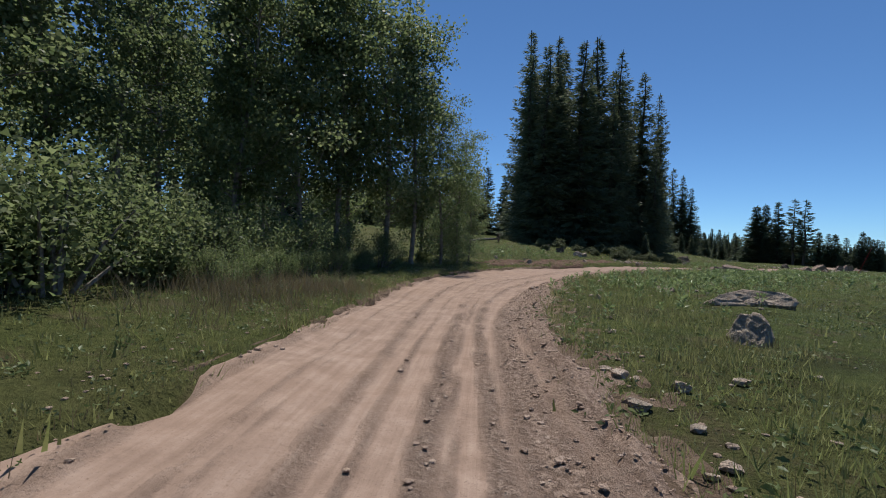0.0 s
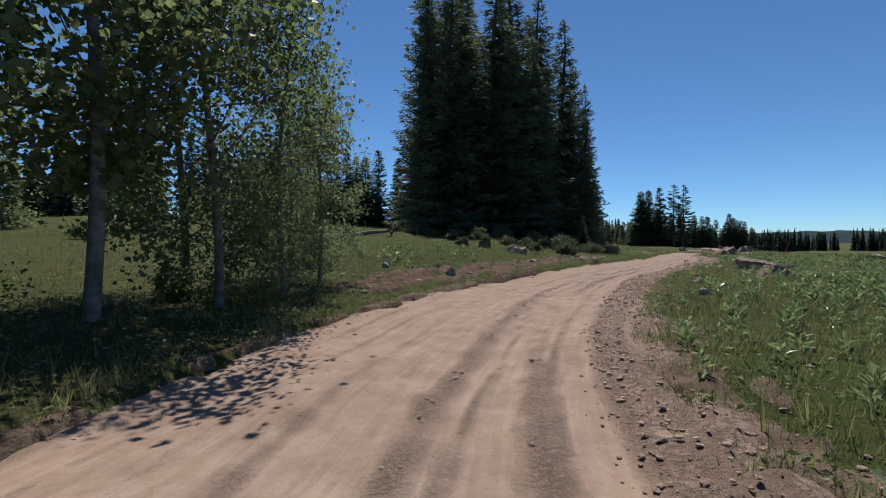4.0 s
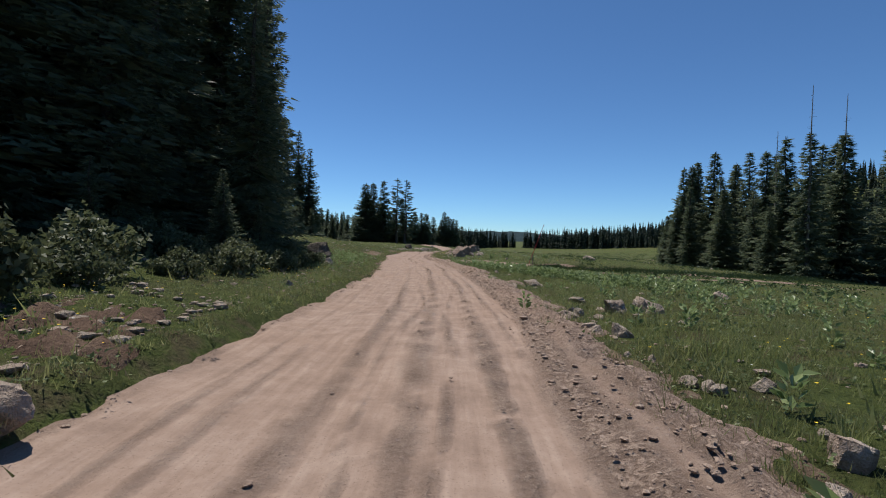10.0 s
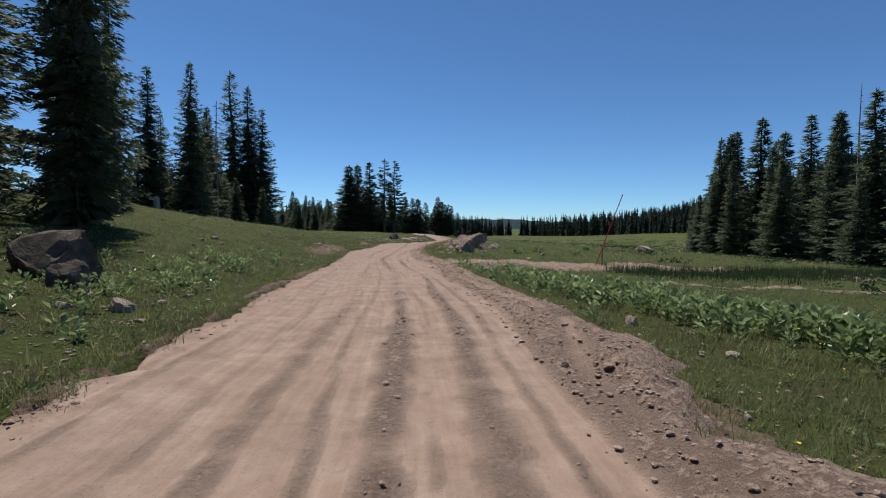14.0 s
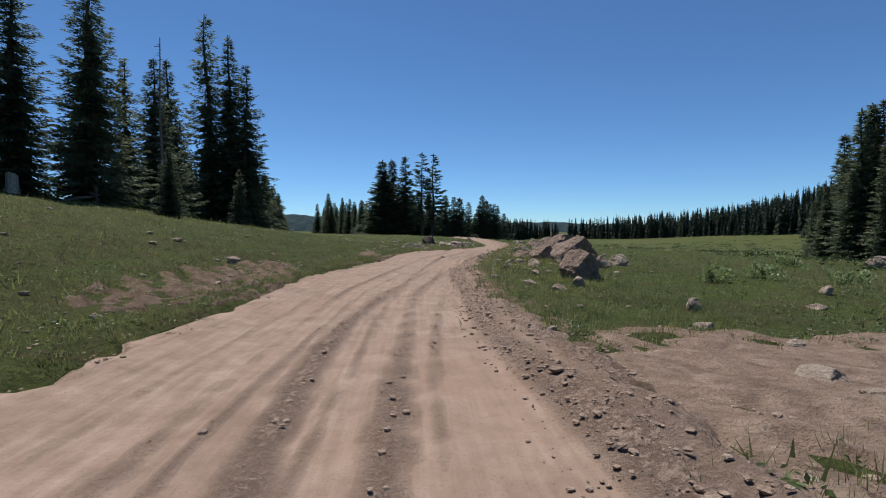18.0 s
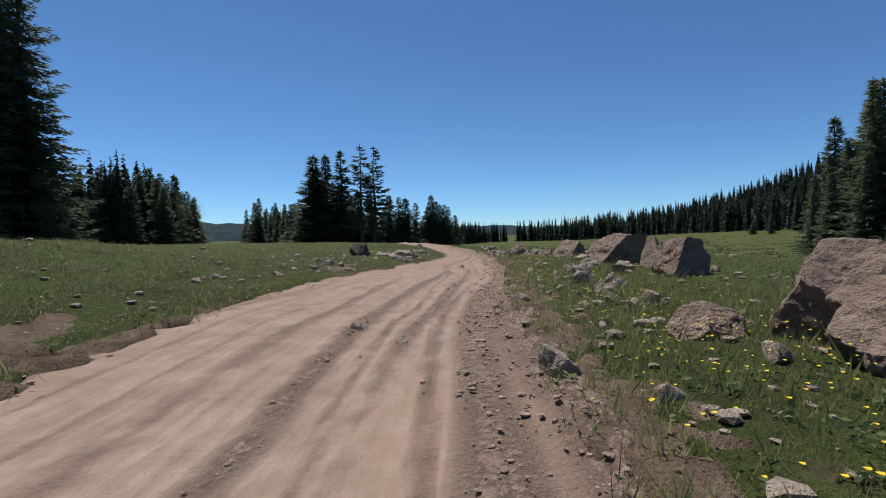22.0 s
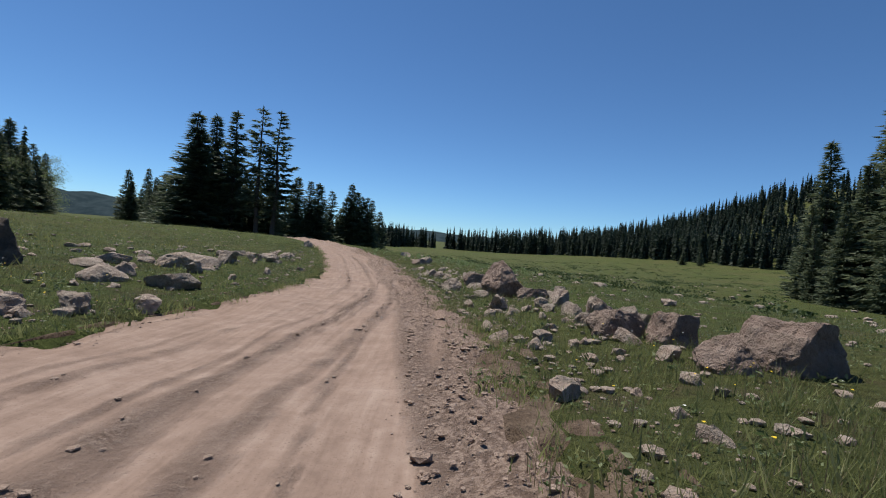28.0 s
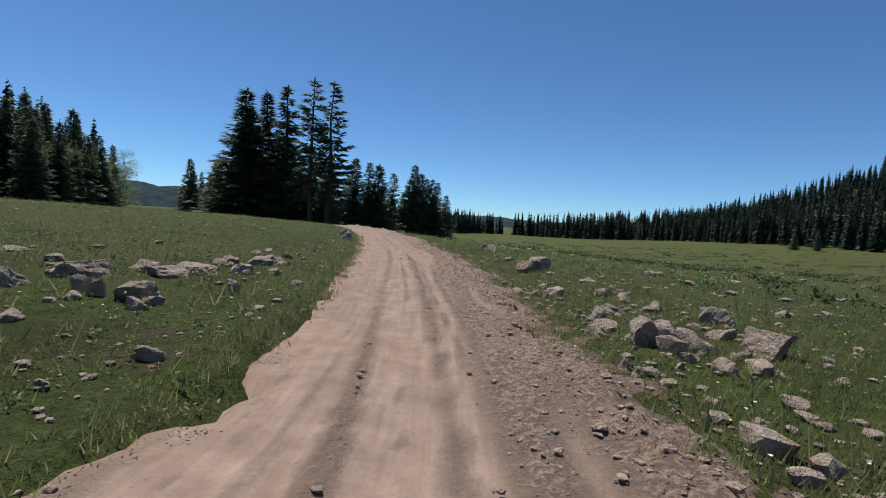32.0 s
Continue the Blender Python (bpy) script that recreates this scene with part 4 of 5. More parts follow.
def stump(x, y, h, r0, seed, wood=None):
    r = np.random.RandomState(seed)
    v, f = [], []
    for k, (z, rad) in enumerate(((-.25, 1.3), (0.0, 1.2), (.15, 1.05), (.45, .97), (1.0, .9), (.97, .5))):
        for j in range(14):
            a = 6.283 * j / 14
            rr = r0 * rad * (1 + 0.14 * math.sin(j * 2.1 + seed) + 0.1 * r.rand())
            v.append((rr * math.cos(a), rr * math.sin(a), h * z + (0.10 * h * math.sin(j * 0.449 + seed) if k >= 4 else 0)))
    for k in range(5):
        for j in range(14):
            f.append((k * 14 + j, k * 14 + (j + 1) % 14, (k + 1) * 14 + (j + 1) % 14, (k + 1) * 14 + j))
    v.append((0, 0, h * 0.85))
    f += [(70 + j, 70 + (j + 1) % 14, 84, 84) for j in range(14)]
    me = bpy.data.meshes.new("tree_stump")
    me.from_pydata(v, [], [q[:3] if q[2] == q[3] else q for q in f])
    me.materials.append(wood or M_STUMP)
    o = tagged(new("tree_stump", me), "bleached pale broken tree stump on the slope" if wood else "dark weathered broken tree stump in the grass", "tree stump")
    o.matrix_world = pose(x, y, gz(x, y))


stump(-18.3, 32.2, 0.42, 0.34, 1)
stump(-16.6, 31.8, 0.4, 0.36, 2)
stump(-34.0, 103.7, 1.0, 0.28, 3, M_BLEACHED)


def log(x, y, length, rad, turn, tilt, label):
    e = tagged(new("fallen_log"), label, "fallen log")
    e.matrix_world = pose(x, y, gz(x, y) + rad * 0.7, 0, -tilt, turn)
    mesh_object("trunk", *tube([(length * (k / 8 - .5), 0.06 * math.sin(k * 2), 0.04 * math.cos(k * 1.3)) for k in range(9)], [rad * (1 - 0.06 * k) for k in range(9)], 9), M_DEAD, True).parent = e
    r = np.random.RandomState(int(length * 7))
    parts = []
    for k in range(16):
        a = r.rand() * 6.283
        L = 0.3 + 0.4 * r.rand()
        parts.append(tube([(length * .48, 0, 0), (length * .5 + .15 * r.rand(), math.cos(a) * L * .6, math.sin(a) * L * .6), (length * .5 + .1 * r.normal(), math.cos(a) * L, math.sin(a) * L)], [0.07, 0.05, 0.015], 5))
    mesh_object("root_plate", *join(parts), M_STUMP).parent = e


log(-25.5, 31, 4.2, 0.2, 15, 7, "uprooted grey fallen log with its root plate")
log(-16.6, 55.5, 3.4, 0.12, 70, 3, "thin fallen log lying by the shrubs")
log(-31.5, 105, 2.6, 0.12, 20, 12, "bleached grey fallen log on the slope")


def stake(x, y, h, lean, rad, mat, label):
    e = tagged(new("marker_stake"), label, "marker stake")
    e.matrix_world = pose(x, y, gz(x, y) - 0.1, 0, lean, 0)
    mesh_object("rod", *tube([(0, 0, 0), (0, 0, h * .5), (0, 0, h)], [rad, rad, rad * .8], 6), mat, True).parent = e


stake(2.9, 81.2, 4.6, 20, 0.028, M_RED, "thin red leaning snow stake at the track junction")
stake(3.4, 81.4, 1.25, 1, 0.045, M_DEAD, "short dark wooden post in the grass")


# ---------------- boulders ----------------
M_CRAG = earth("dark_crag", (0.07, 0.058, 0.047), (0.14, 0.116, 0.095), (0.24, 0.205, 0.17))


def rock_mesh(seed, sub=3, rough=0.5, sharp=0.0, mat=None):
    r = np.random.RandomState(seed)
    bm = bmesh.new()
    bmesh.ops.create_icosphere(bm, subdivisions=sub, radius=0.62)
    cuts = [(Vector((*r.normal(size=2), r.normal() * 0.7)).normalized(), (0.36 + 0.15 * r.rand()) * (1 - sharp)) for _ in range(10)] + [(Vector((0.3 * r.normal(), 0.3 * r.normal(), 1)).normalized(), 0.48)]
    off = Vector(r.rand(3) * 50)
    for v in bm.verts:
        for n, d in cuts:
            e = v.co.dot(n) - d
            if e > 0:
                v.co -= n * e * (0.78 + 0.2 * (sharp > 0))
        v.co += v.co.normalized() * (0.06 * noise.noise(v.co * 2.5 + off) - 0.028 * max(0.0, 1 - abs(noise.noise(v.co * 2.9 - off)) / 0.11) * min(1.0, sharp * 8) + 0.022 * noise.noise(v.co * 8 + off) + 0.012 * noise.noise(v.co * 19 + off)) * rough * 2
    lo, hi = [Vector([fn(v.co[k] for v in bm.verts) for k in range(3)]) for fn in (min, max)]
    for v in bm.verts:
        v.co = Vector([(v.co[k] - (lo[k] + hi[k]) / 2) / (hi[k] - lo[k]) for k in range(3)])
    me = bpy.data.meshes.new("boulder")
    bm.to_mesh(me)
    bm.free()
    me.materials.append(mat or M_ROCK)
    return me


ROCKS = [rock_mesh(70 + k, 4, 0.5, 0.10 if k in (0, 4) else 0.22) for k in range(8)]
BLOCKS = [rock_mesh(100 + k, 4, 0.7, 0.24) for k in range(8)]
PEBBLES = [rock_mesh(90 + k, 3, 0.6, 0.2) for k in range(8)]
CRAGS = [rock_mesh(110 + k, 3, 0.7, 0.2, M_CRAG) for k in range(3)]


def hewn_mesh(seed, cuts):
    """A boulder with large plane faces: (normal, distance) each."""
    r = np.random.RandomState(seed)
    bm = bmesh.new()
    bmesh.ops.create_icosphere(bm, subdivisions=5, radius=0.8)
    planes = [(Vector(n).normalized(), d) for n, d in cuts] + [(Vector(r.normal(size=3)).normalized(), 0.62 + 0.06 * r.rand()) for _ in range(7)]
    off = Vector(r.rand(3) * 50)
    for v in bm.verts:
        for _ in range(2):
            for n, d in planes:
                e = v.co.dot(n) - d
                if e > 0:
                    v.co -= n * e * 0.9
        crack = max(0.0, 1 - abs(noise.noise(v.co * 2.1 - off)) / 0.05)
        v.co += v.co.normalized() * (0.10 * noise.noise(v.co * 2 + off) + 0.055 * noise.noise(v.co * 5 + off) + 0.024 * noise.noise(v.co * 13 + off) + 0.011 * noise.noise(v.co * 34 + off) - 0.03 * crack)
    lo, hi = [Vector([fn(v.co[k] for v in bm.verts) for k in range(3)]) for fn in (min, max)]
    for v in bm.verts:
        v.co = Vector([(v.co[k] - (lo[k] + hi[k]) / 2) / (hi[k] - lo[k]) for k in range(3)])
    me = bpy.data.meshes.new("boulder")
    bm.to_mesh(me)
    bm.free()
    me.materials.append(M_BOULDER)
    return me


def hewn(x, y, w, d, h, seed, *cuts, sink=0.12):
    """One large boulder of its own shape, its foot in the ground."""
    o = tagged(new("boulder", hewn_mesh(seed, cuts)), "large angular pinkish-grey boulder half sunk in the grass beside the road", "boulder", "stones beside the road")
    full = h * (1 + sink) + 0.1
    o.matrix_world = pose(x, y, gz(x, y) + h - full / 2) @ Matrix.Diagonal((w, d, full, 1))


def boulder(x, y, w, d, h, turn=0, kind=0):
    """A stone of given width, depth and height, sunk a little into the ground."""
    h = min(h, 0.74 * w) if w < 1.2 else h
    big, flat = w > 1.0, h < 0.45 * w
    label = ("large " if big else "small " if w < 0.4 else "") + ("flat " if flat else "blocky ") + "weathered pinkish-grey " + ("boulder" if big else "stone") + " in the grass beside the road"
    o = tagged(new("boulder" if big else "stone", ROCKS[kind] if w > 1.0 else BLOCKS[kind] if w > 0.45 else PEBBLES[kind]), label, "boulder" if big else "stone", "stones beside the road")
    o.matrix_world = pose(x, y, gz(x, y) + h * 0.08, 0, 0, turn) @ Matrix.Diagonal((w, d, h * 1.84, 1))




def crag(x, y, w, d, h, turn, kind):
    """A dark, lichen-covered angular rock."""
    o = tagged(new("crag", CRAGS[kind]), "dark angular lichen-covered rock in the grass", "rock", "dark rocks on the verge")
    o.matrix_world = pose(x, y, gz(x, y) + h * 0.25, 0, 0, turn) @ Matrix.Diagonal((w, d, h * 1.5, 1))


crag(-15.1, 64.6, 1.7, 1.1, 1.05, 30, 2)
crag(-14.4, 64.0, 0.7, 0.6, 0.55, 10, 0)
LEFT, FACE, RIGHT, TOP, FOOT = (-0.6, -0.35, 0.7), (0.35, -0.9, 0.25), (0.85, -0.35, 0.4), (0.05, 0.1, 1), (0, 0, -1)
hewn(-3.65, 92.9, 1.5, 1.25, 1.02, 1, ((-0.5, -0.4, 0.8), .56), ((0.25, -0.96, 0.02), .50), ((0.85, -0.3, 0.2), .54), (FOOT, .4))
hewn(-3.1, 95.4, 1.2, 0.9, 0.48, 14, ((-0.3, -0.4, 0.85), .5), (FACE, .5), (FOOT, .35))
hewn(-2.25, 99.9, 2.3, 1.9, 1.30, 2, ((-0.5, -0.25, 0.83), .40), ((0.2, -0.97, -0.04), .33), ((0.75, 0.1, 0.65), .5), ((0.1, 0.8, 0.6), .5), (FOOT, .35))
hewn(-2.75, 103.1, 1.85, 1.5, 1.16, 3, ((-0.4, -0.5, 0.8), .58), ((0.75, -0.65, 0.08), .5), (FOOT, .4))
hewn(-3.35, 102.0, 1.5, 1.0, 0.76, 4, ((-0.5, -0.3, 0.8), .46), ((0.4, -0.85, 0.35), .48), (FOOT, .4))
hewn(-4.3, 103.6, 0.95, 0.7, 0.42, 5, (LEFT, .45), ((0.1, -0.7, 0.7), .5), (FOOT, .4))
hewn(-0.22, 110.95, 1.5, 1.3, 1.05, 7, ((-0.8, -0.25, 0.5), .48), ((0.2, -0.95, 0.2), .44), ((0.85, -0.2, 0.35), .55), (TOP, .5), (FOOT, .4))
hewn(0.4, 113.6, 1.0, 0.9, 0.98, 8, ((-0.6, -0.35, 0.7), .36), ((0.5, -0.6, 0.62), .38), (FOOT, .35))
hewn(0.55, 117.0, 2.1, 1.75, 1.25, 10, ((-0.75, -0.28, 0.6), .37), ((-0.04, -0.99, -0.14), .27), (TOP, .48), ((0.93, -0.1, 0.05), .58), (FOOT, .4))
boulder(-0.2, 118.7, 1.2, 0.8, 0.3, 20, 2)
hewn(0.62, 122.5, 1.95, 1.5, 1.02, 11, ((-0.55, -0.4, 0.73), .33), ((0.75, -0.66, 0.02), .36), ((0.7, 0.3, 0.6), .5), (FOOT, .35))
hewn(1.60, 138.4, 1.42, 1.2, 1.24, 12, ((-0.8, -0.3, 0.5), .5), ((0.0, -0.75, 0.65), .48), ((0.7, -0.2, 0.7), .42), ((0.3, -0.9, -0.35), .5), (FOOT, .55), sink=0.02)
hewn(-2.62, 32.9, 1.82, 1.0, 0.68, 13, ((-0.97, -0.24, -0.05), .60), ((0.10, -0.99, -0.06), .36), ((0.24, -0.14, 1), .30), (FOOT, .4))
hewn(-2.45, 26.2, 1.15, 0.85, 0.50, 15, ((-0.65, -0.4, 0.65), .42), ((0.1, -0.85, 0.5), .42), (TOP, .4), (FOOT, .4))
boulder(-2.9, 26.45, 0.36, 0.28, 0.24, 40, 3)
boulder(-2.6, 26.35, 0.22, 0.18, 0.15, 80, 5)
boulder(-3.68, 27.4, 0.32, 0.24, 0.10, 15, 2)
boulder(-4.88, 24.85, 0.34, 0.26, 0.19, 55, 6)
boulder(-4.82, 23.85, 0.21, 0.16, 0.13, 120, 4)
boulder(-4.98, 23.08, 0.17, 0.13, 0.09, 70, 1)
boulder(-6.1, 23.95, 0.16, 0.13, 0.13, 30, 7)
boulder(-14.3, 30.8, 0.76, 0.55, 0.46, 30, 2)
boulder(-14.05, 31.4, 0.68, 0.5, 0.40, 80, 5)
boulder(3.70, 0.79, 0.66, 0.53, 0.52, 9, 3)
boulder(-0.59, 4.76, 0.21, 0.17, 0.24, 5, 0)
boulder(2.75, 6.3, 2.1, 1.5, 0.42, 14, 5)
boulder(-0.02, 8.58, 0.70, 0.56, 0.19, 0, 2)
boulder(-14.65, 19.21, 0.30, 0.24, 0.21, 57, 7)
boulder(-4.59, 19.25, 0.24, 0.19, 0.17, -22, 4)
boulder(-12.17, 19.60, 0.43, 0.34, 0.32, 45, 1)
boulder(-13.79, 21.48, 0.19, 0.16, 0.14, 44, 6)
boulder(-4.99, 25.52, 0.16, 0.13, 0.07, -26, 3)
boulder(-4.92, 25.91, 0.30, 0.24, 0.15, -25, 0)
boulder(-5.73, 25.99, 0.20, 0.16, 0.16, -18, 5)
boulder(-3.27, 27.29, 0.40, 0.32, 0.18, -32, 2)
boulder(-11.96, 27.40, 0.36, 0.29, 0.24, 32, 7)
boulder(-5.30, 28.98, 0.18, 0.14, 0.13, -15, 4)
boulder(-4.10, 33.11, 0.34, 0.27, 0.18, -31, 3)
boulder(-5.13, 33.16, 0.30, 0.24, 0.29, -23, 0)
boulder(-4.49, 33.56, 0.31, 0.25, 0.20, -26, 2)
boulder(-11.18, 33.86, 0.48, 0.39, 0.21, 15, 7)
boulder(-5.27, 34.40, 0.25, 0.20, 0.19, -19, 4)
boulder(-11.29, 34.65, 0.52, 0.42, 0.22, 24, 1)
boulder(-4.58, 35.05, 0.33, 0.26, 0.23, -22, 6)
boulder(-10.71, 35.20, 0.42, 0.34, 0.22, 19, 3)
boulder(-2.08, 35.42, 0.53, 0.42, 0.38, -34, 0)
boulder(-4.27, 39.87, 0.37, 0.29, 0.24, -15, 5)
boulder(-4.70, 41.63, 0.51, 0.40, 0.21, -12, 2)
boulder(-4.21, 42.44, 0.24, 0.19, 0.23, -31, 7)
boulder(-3.23, 42.81, 0.53, 0.43, 0.32, -16, 4)
boulder(-4.21, 42.90, 0.20, 0.16, 0.14, -29, 1)
boulder(-2.33, 43.10, 0.75, 0.60, 0.37, -40, 6)
boulder(-4.73, 43.31, 0.18, 0.14, 0.13, -24, 3)
boulder(-11.39, 44.63, 0.19, 0.15, 0.24, 27, 0)
boulder(-3.29, 45.47, 0.57, 0.45, 0.17, -26, 5)
boulder(-4.77, 47.84, 0.33, 0.27, 0.22, -14, 2)
boulder(3.34, 49.22, 0.66, 0.53, 0.30, -42, 7)
boulder(-13.56, 51.20, 0.36, 0.29, 0.37, 23, 4)
boulder(-3.09, 51.99, 0.87, 0.70, 0.29, -16, 1)
boulder(-5.11, 55.16, 0.31, 0.25, 0.38, -17, 6)
boulder(-12.78, 56.41, 0.49, 0.39, 0.33, 34, 3)
boulder(-5.50, 59.53, 0.22, 0.17, 0.26, -18, 0)
boulder(-5.10, 59.73, 0.13, 0.11, 0.14, -21, 5)
boulder(-12.31, 62.22, 0.43, 0.35, 0.24, 31, 2)
boulder(-3.06, 63.14, 0.26, 0.21, 0.22, -25, 7)
boulder(-4.54, 64.69, 0.46, 0.37, 0.17, -14, 1)
boulder(-5.54, 76.57, 0.22, 0.18, 0.15, -17, 6)
boulder(-3.90, 76.68, 0.60, 0.48, 0.35, -30, 3)
boulder(-5.65, 77.97, 0.31, 0.25, 0.25, -13, 0)
boulder(-2.79, 80.55, 0.31, 0.25, 0.22, -25, 5)
boulder(-3.61, 81.12, 0.56, 0.45, 0.14, -20, 2)
boulder(-4.98, 89.71, 0.46, 0.37, 0.21, -23, 7)
boulder(-4.21, 90.93, 0.35, 0.28, 0.55, -25, 4)
boulder(-5.53, 91.18, 0.48, 0.39, 0.13, -17, 1)
boulder(-6.56, 92.14, 0.34, 0.27, 0.17, -9, 6)
boulder(-15.32, 92.37, 0.50, 0.40, 0.24, 36, 0)
boulder(-5.49, 97.41, 0.27, 0.22, 0.16, -33, 5)
boulder(-4.48, 97.68, 0.84, 0.67, 0.40, -40, 2)
boulder(-1.50, 97.70, 0.72, 0.57, 0.58, -24, 7)
boulder(-4.95, 99.23, 0.43, 0.34, 0.25, -29, 4)
boulder(-4.47, 99.61, 0.27, 0.22, 0.19, -31, 1)
boulder(-0.00, 100.23, 1.00, 0.80, 0.45, -14, 3)
boulder(-6.53, 102.48, 0.40, 0.32, 0.28, -11, 5)
boulder(-8.79, 105.45, 0.22, 0.17, 0.16, 2, 7)
boulder(-4.25, 105.89, 0.28, 0.22, 0.11, -43, 1)
boulder(-3.65, 106.15, 0.36, 0.29, 0.23, -46, 6)
boulder(18.11, 106.52, 2.01, 1.61, 0.75, -35, 3)
boulder(-4.14, 106.80, 0.15, 0.12, 0.10, -37, 0)
boulder(-5.76, 107.00, 0.30, 0.24, 0.14, -21, 5)
boulder(-3.90, 107.58, 0.52, 0.41, 0.23, -35, 2)
boulder(-3.19, 108.67, 0.51, 0.41, 0.36, -35, 7)
boulder(-3.97, 108.84, 0.44, 0.36, 0.59, -29, 4)
boulder(-3.10, 110.85, 0.63, 0.50, 0.42, -28, 1)
boulder(0.86, 111.05, 0.27, 0.21, 0.68, -44, 3)
boulder(-1.31, 112.31, 0.69, 0.55, 0.37, -32, 0)
boulder(-2.89, 112.64, 0.42, 0.34, 0.42, -24, 5)
boulder(-1.97, 113.29, 0.71, 0.57, 0.38, -27, 2)
boulder(-10.56, 119.66, 0.58, 0.42, 0.2, 25, 6)
boulder(-12.25, 123.5, 0.84, 0.6, 0.42, 10, 2)
boulder(-11.5, 123.0, 0.48, 0.36, 0.26, 70, 5)
crag(-11.75, 136.1, 1.55, 1.2, 1.0, 15, 2)
boulder(-8.6, 131.1, 0.84, 0.6, 0.34, 35, 2)
boulder(-8.1, 128.5, 0.5, 0.4, 0.28, 110, 6)
boulder(-5.09, 123.09, 0.15, 0.12, 0.10, -6, 5)
boulder(-0.63, 123.21, 0.69, 0.55, 0.46, -25, 2)
hewn(1.2, 128.58, 0.95, 0.75, 0.48, 20, (LEFT, 0.44), ((-0.21, -0.85, 0.35), .45), (RIGHT, .45), (FOOT, .4))
hewn(2.45, 128.8, 1.5, 1.1, 0.74, 21, (LEFT, 0.47), ((0.05, -0.99, 0.1), .45), (TOP, .45), (FOOT, .4))
boulder(1.65, 126.5, 1.08, 0.75, 0.42, 15, 4)
boulder(0.83, 129.24, 0.44, 0.35, 0.21, 205, 4)
hewn(1.9, 130.49, 0.96, 0.72, 0.57, 24, (LEFT, 0.48), ((0.02, -0.85, 0.35), .45), (TOP, .45), (FOOT, .4))
hewn(1.19, 131.2, 1.12, 0.84, 0.52, 25, (LEFT, 0.52), ((-0.06, -0.85, 0.35), .45), (TOP, .45), (FOOT, .4))
boulder(-7.84, 131.65, 0.53, 0.42, 0.3, 328, 4)
boulder(1.25, 132.2, 0.6, 0.48, 0.27, 139, 3)
boulder(2.46, 132.22, 0.55, 0.44, 0.34, 84, 4)
boulder(-7.11, 132.4, 0.55, 0.44, 0.24, 148, 5)
boulder(2.56, 132.85, 0.61, 0.49, 0.41, 44, 5)
boulder(2.25, 133.32, 0.77, 0.62, 0.5, 343, 6)
boulder(-0.49, 133.47, 0.37, 0.3, 0.17, 259, 3)
boulder(1.66, 133.58, 0.78, 0.62, 0.34, 91, 3)
boulder(1.33, 134.27, 0.41, 0.33, 0.19, 242, 4)
boulder(-0.01, 134.29, 0.6, 0.48, 0.37, 45, 4)
boulder(-7.48, 135.09, 1.12, 0.9, 0.35, 3, 4)
boulder(1.53, 135.19, 0.41, 0.33, 0.26, 293, 4)
boulder(-8.9, 135.44, 1.16, 0.93, 0.39, 260, 3)
boulder(2.28, 135.77, 0.7, 0.56, 0.6, 211, 6)
boulder(-9.01, 136.36, 0.63, 0.5, 0.32, 220, 7)
boulder(-0.42, 136.9, 0.2, 0.16, 0.16, 82, 3)
hewn(2.22, 137.34, 1.07, 0.8, 0.41, 44, (LEFT, 0.52), ((-0.26, -0.85, 0.35), .45), (TOP, .45), (FOOT, .4))
boulder(-6.75, 137.8, 0.27, 0.22, 0.17, 236, 4)
boulder(3.13, 137.92, 0.67, 0.54, 0.3, 265, 7)
boulder(-7.9, 138.47, 0.48, 0.38, 0.35, 358, 5)
boulder(-10.33, 138.81, 1.16, 0.93, 0.29, 74, 3)
boulder(4.24, 139.19, 0.6, 0.48, 0.33, 34, 6)
boulder(0.08, 139.47, 0.84, 0.67, 0.44, 103, 7)
boulder(-1.23, 139.81, 0.53, 0.42, 0.18, 141, 2)
boulder(-8.51, 140.28, 1.88, 1.5, 0.52, 182, 6)
boulder(-6.12, 140.29, 0.31, 0.25, 0.22, 301, 5)
boulder(1.35, 140.71, 0.71, 0.57, 0.24, 324, 3)
hewn(1.7, 141.84, 0.98, 0.73, 0.53, 56, (LEFT, 0.54), ((-0.21, -0.85, 0.35), .45), (TOP, .45), (FOOT, .4))
boulder(-7.9, 142.85, 0.96, 0.77, 0.44, 117, 4)
boulder(0.91, 143.65, 0.32, 0.26, 0.17, 298, 3)
boulder(0.76, 144.15, 0.32, 0.26, 0.12, 62, 5)
boulder(2.2, 144.59, 0.72, 0.58, 0.36, 90, 4)
boulder(0.57, 144.98, 0.53, 0.42, 0.48, 235, 0)
boulder(-6.32, 145.06, 0.27, 0.22, 0.18, 21, 5)
boulder(1.03, 145.17, 0.57, 0.46, 0.32, 357, 1)
boulder(-7.18, 145.65, 0.32, 0.26, 0.26, 146, 5)
boulder(-6.6, 145.68, 0.69, 0.55, 0.3, 9, 5)
boulder(2.31, 145.71, 0.45, 0.36, 0.18, 147, 5)
boulder(-8.52, 145.77, 0.89, 0.71, 0.32, 78, 6)
boulder(-7.52, 145.9, 0.4, 0.32, 0.25, 317, 1)
boulder(3.09, 146.93, 0.62, 0.5, 0.3, 150, 3)
boulder(-8.34, 147.17, 0.89, 0.71, 0.29, 227, 4)
boulder(-5.83, 147.23, 0.25, 0.2, 0.2, 69, 4)
boulder(1.15, 147.56, 0.5, 0.4, 0.18, 195, 2)
boulder(5.44, 148.05, 0.3, 0.24, 0.15, 169, 0)
boulder(-7.45, 148.11, 0.95, 0.76, 0.19, 186, 0)
boulder(2.61, 148.22, 0.36, 0.29, 0.21, 232, 2)
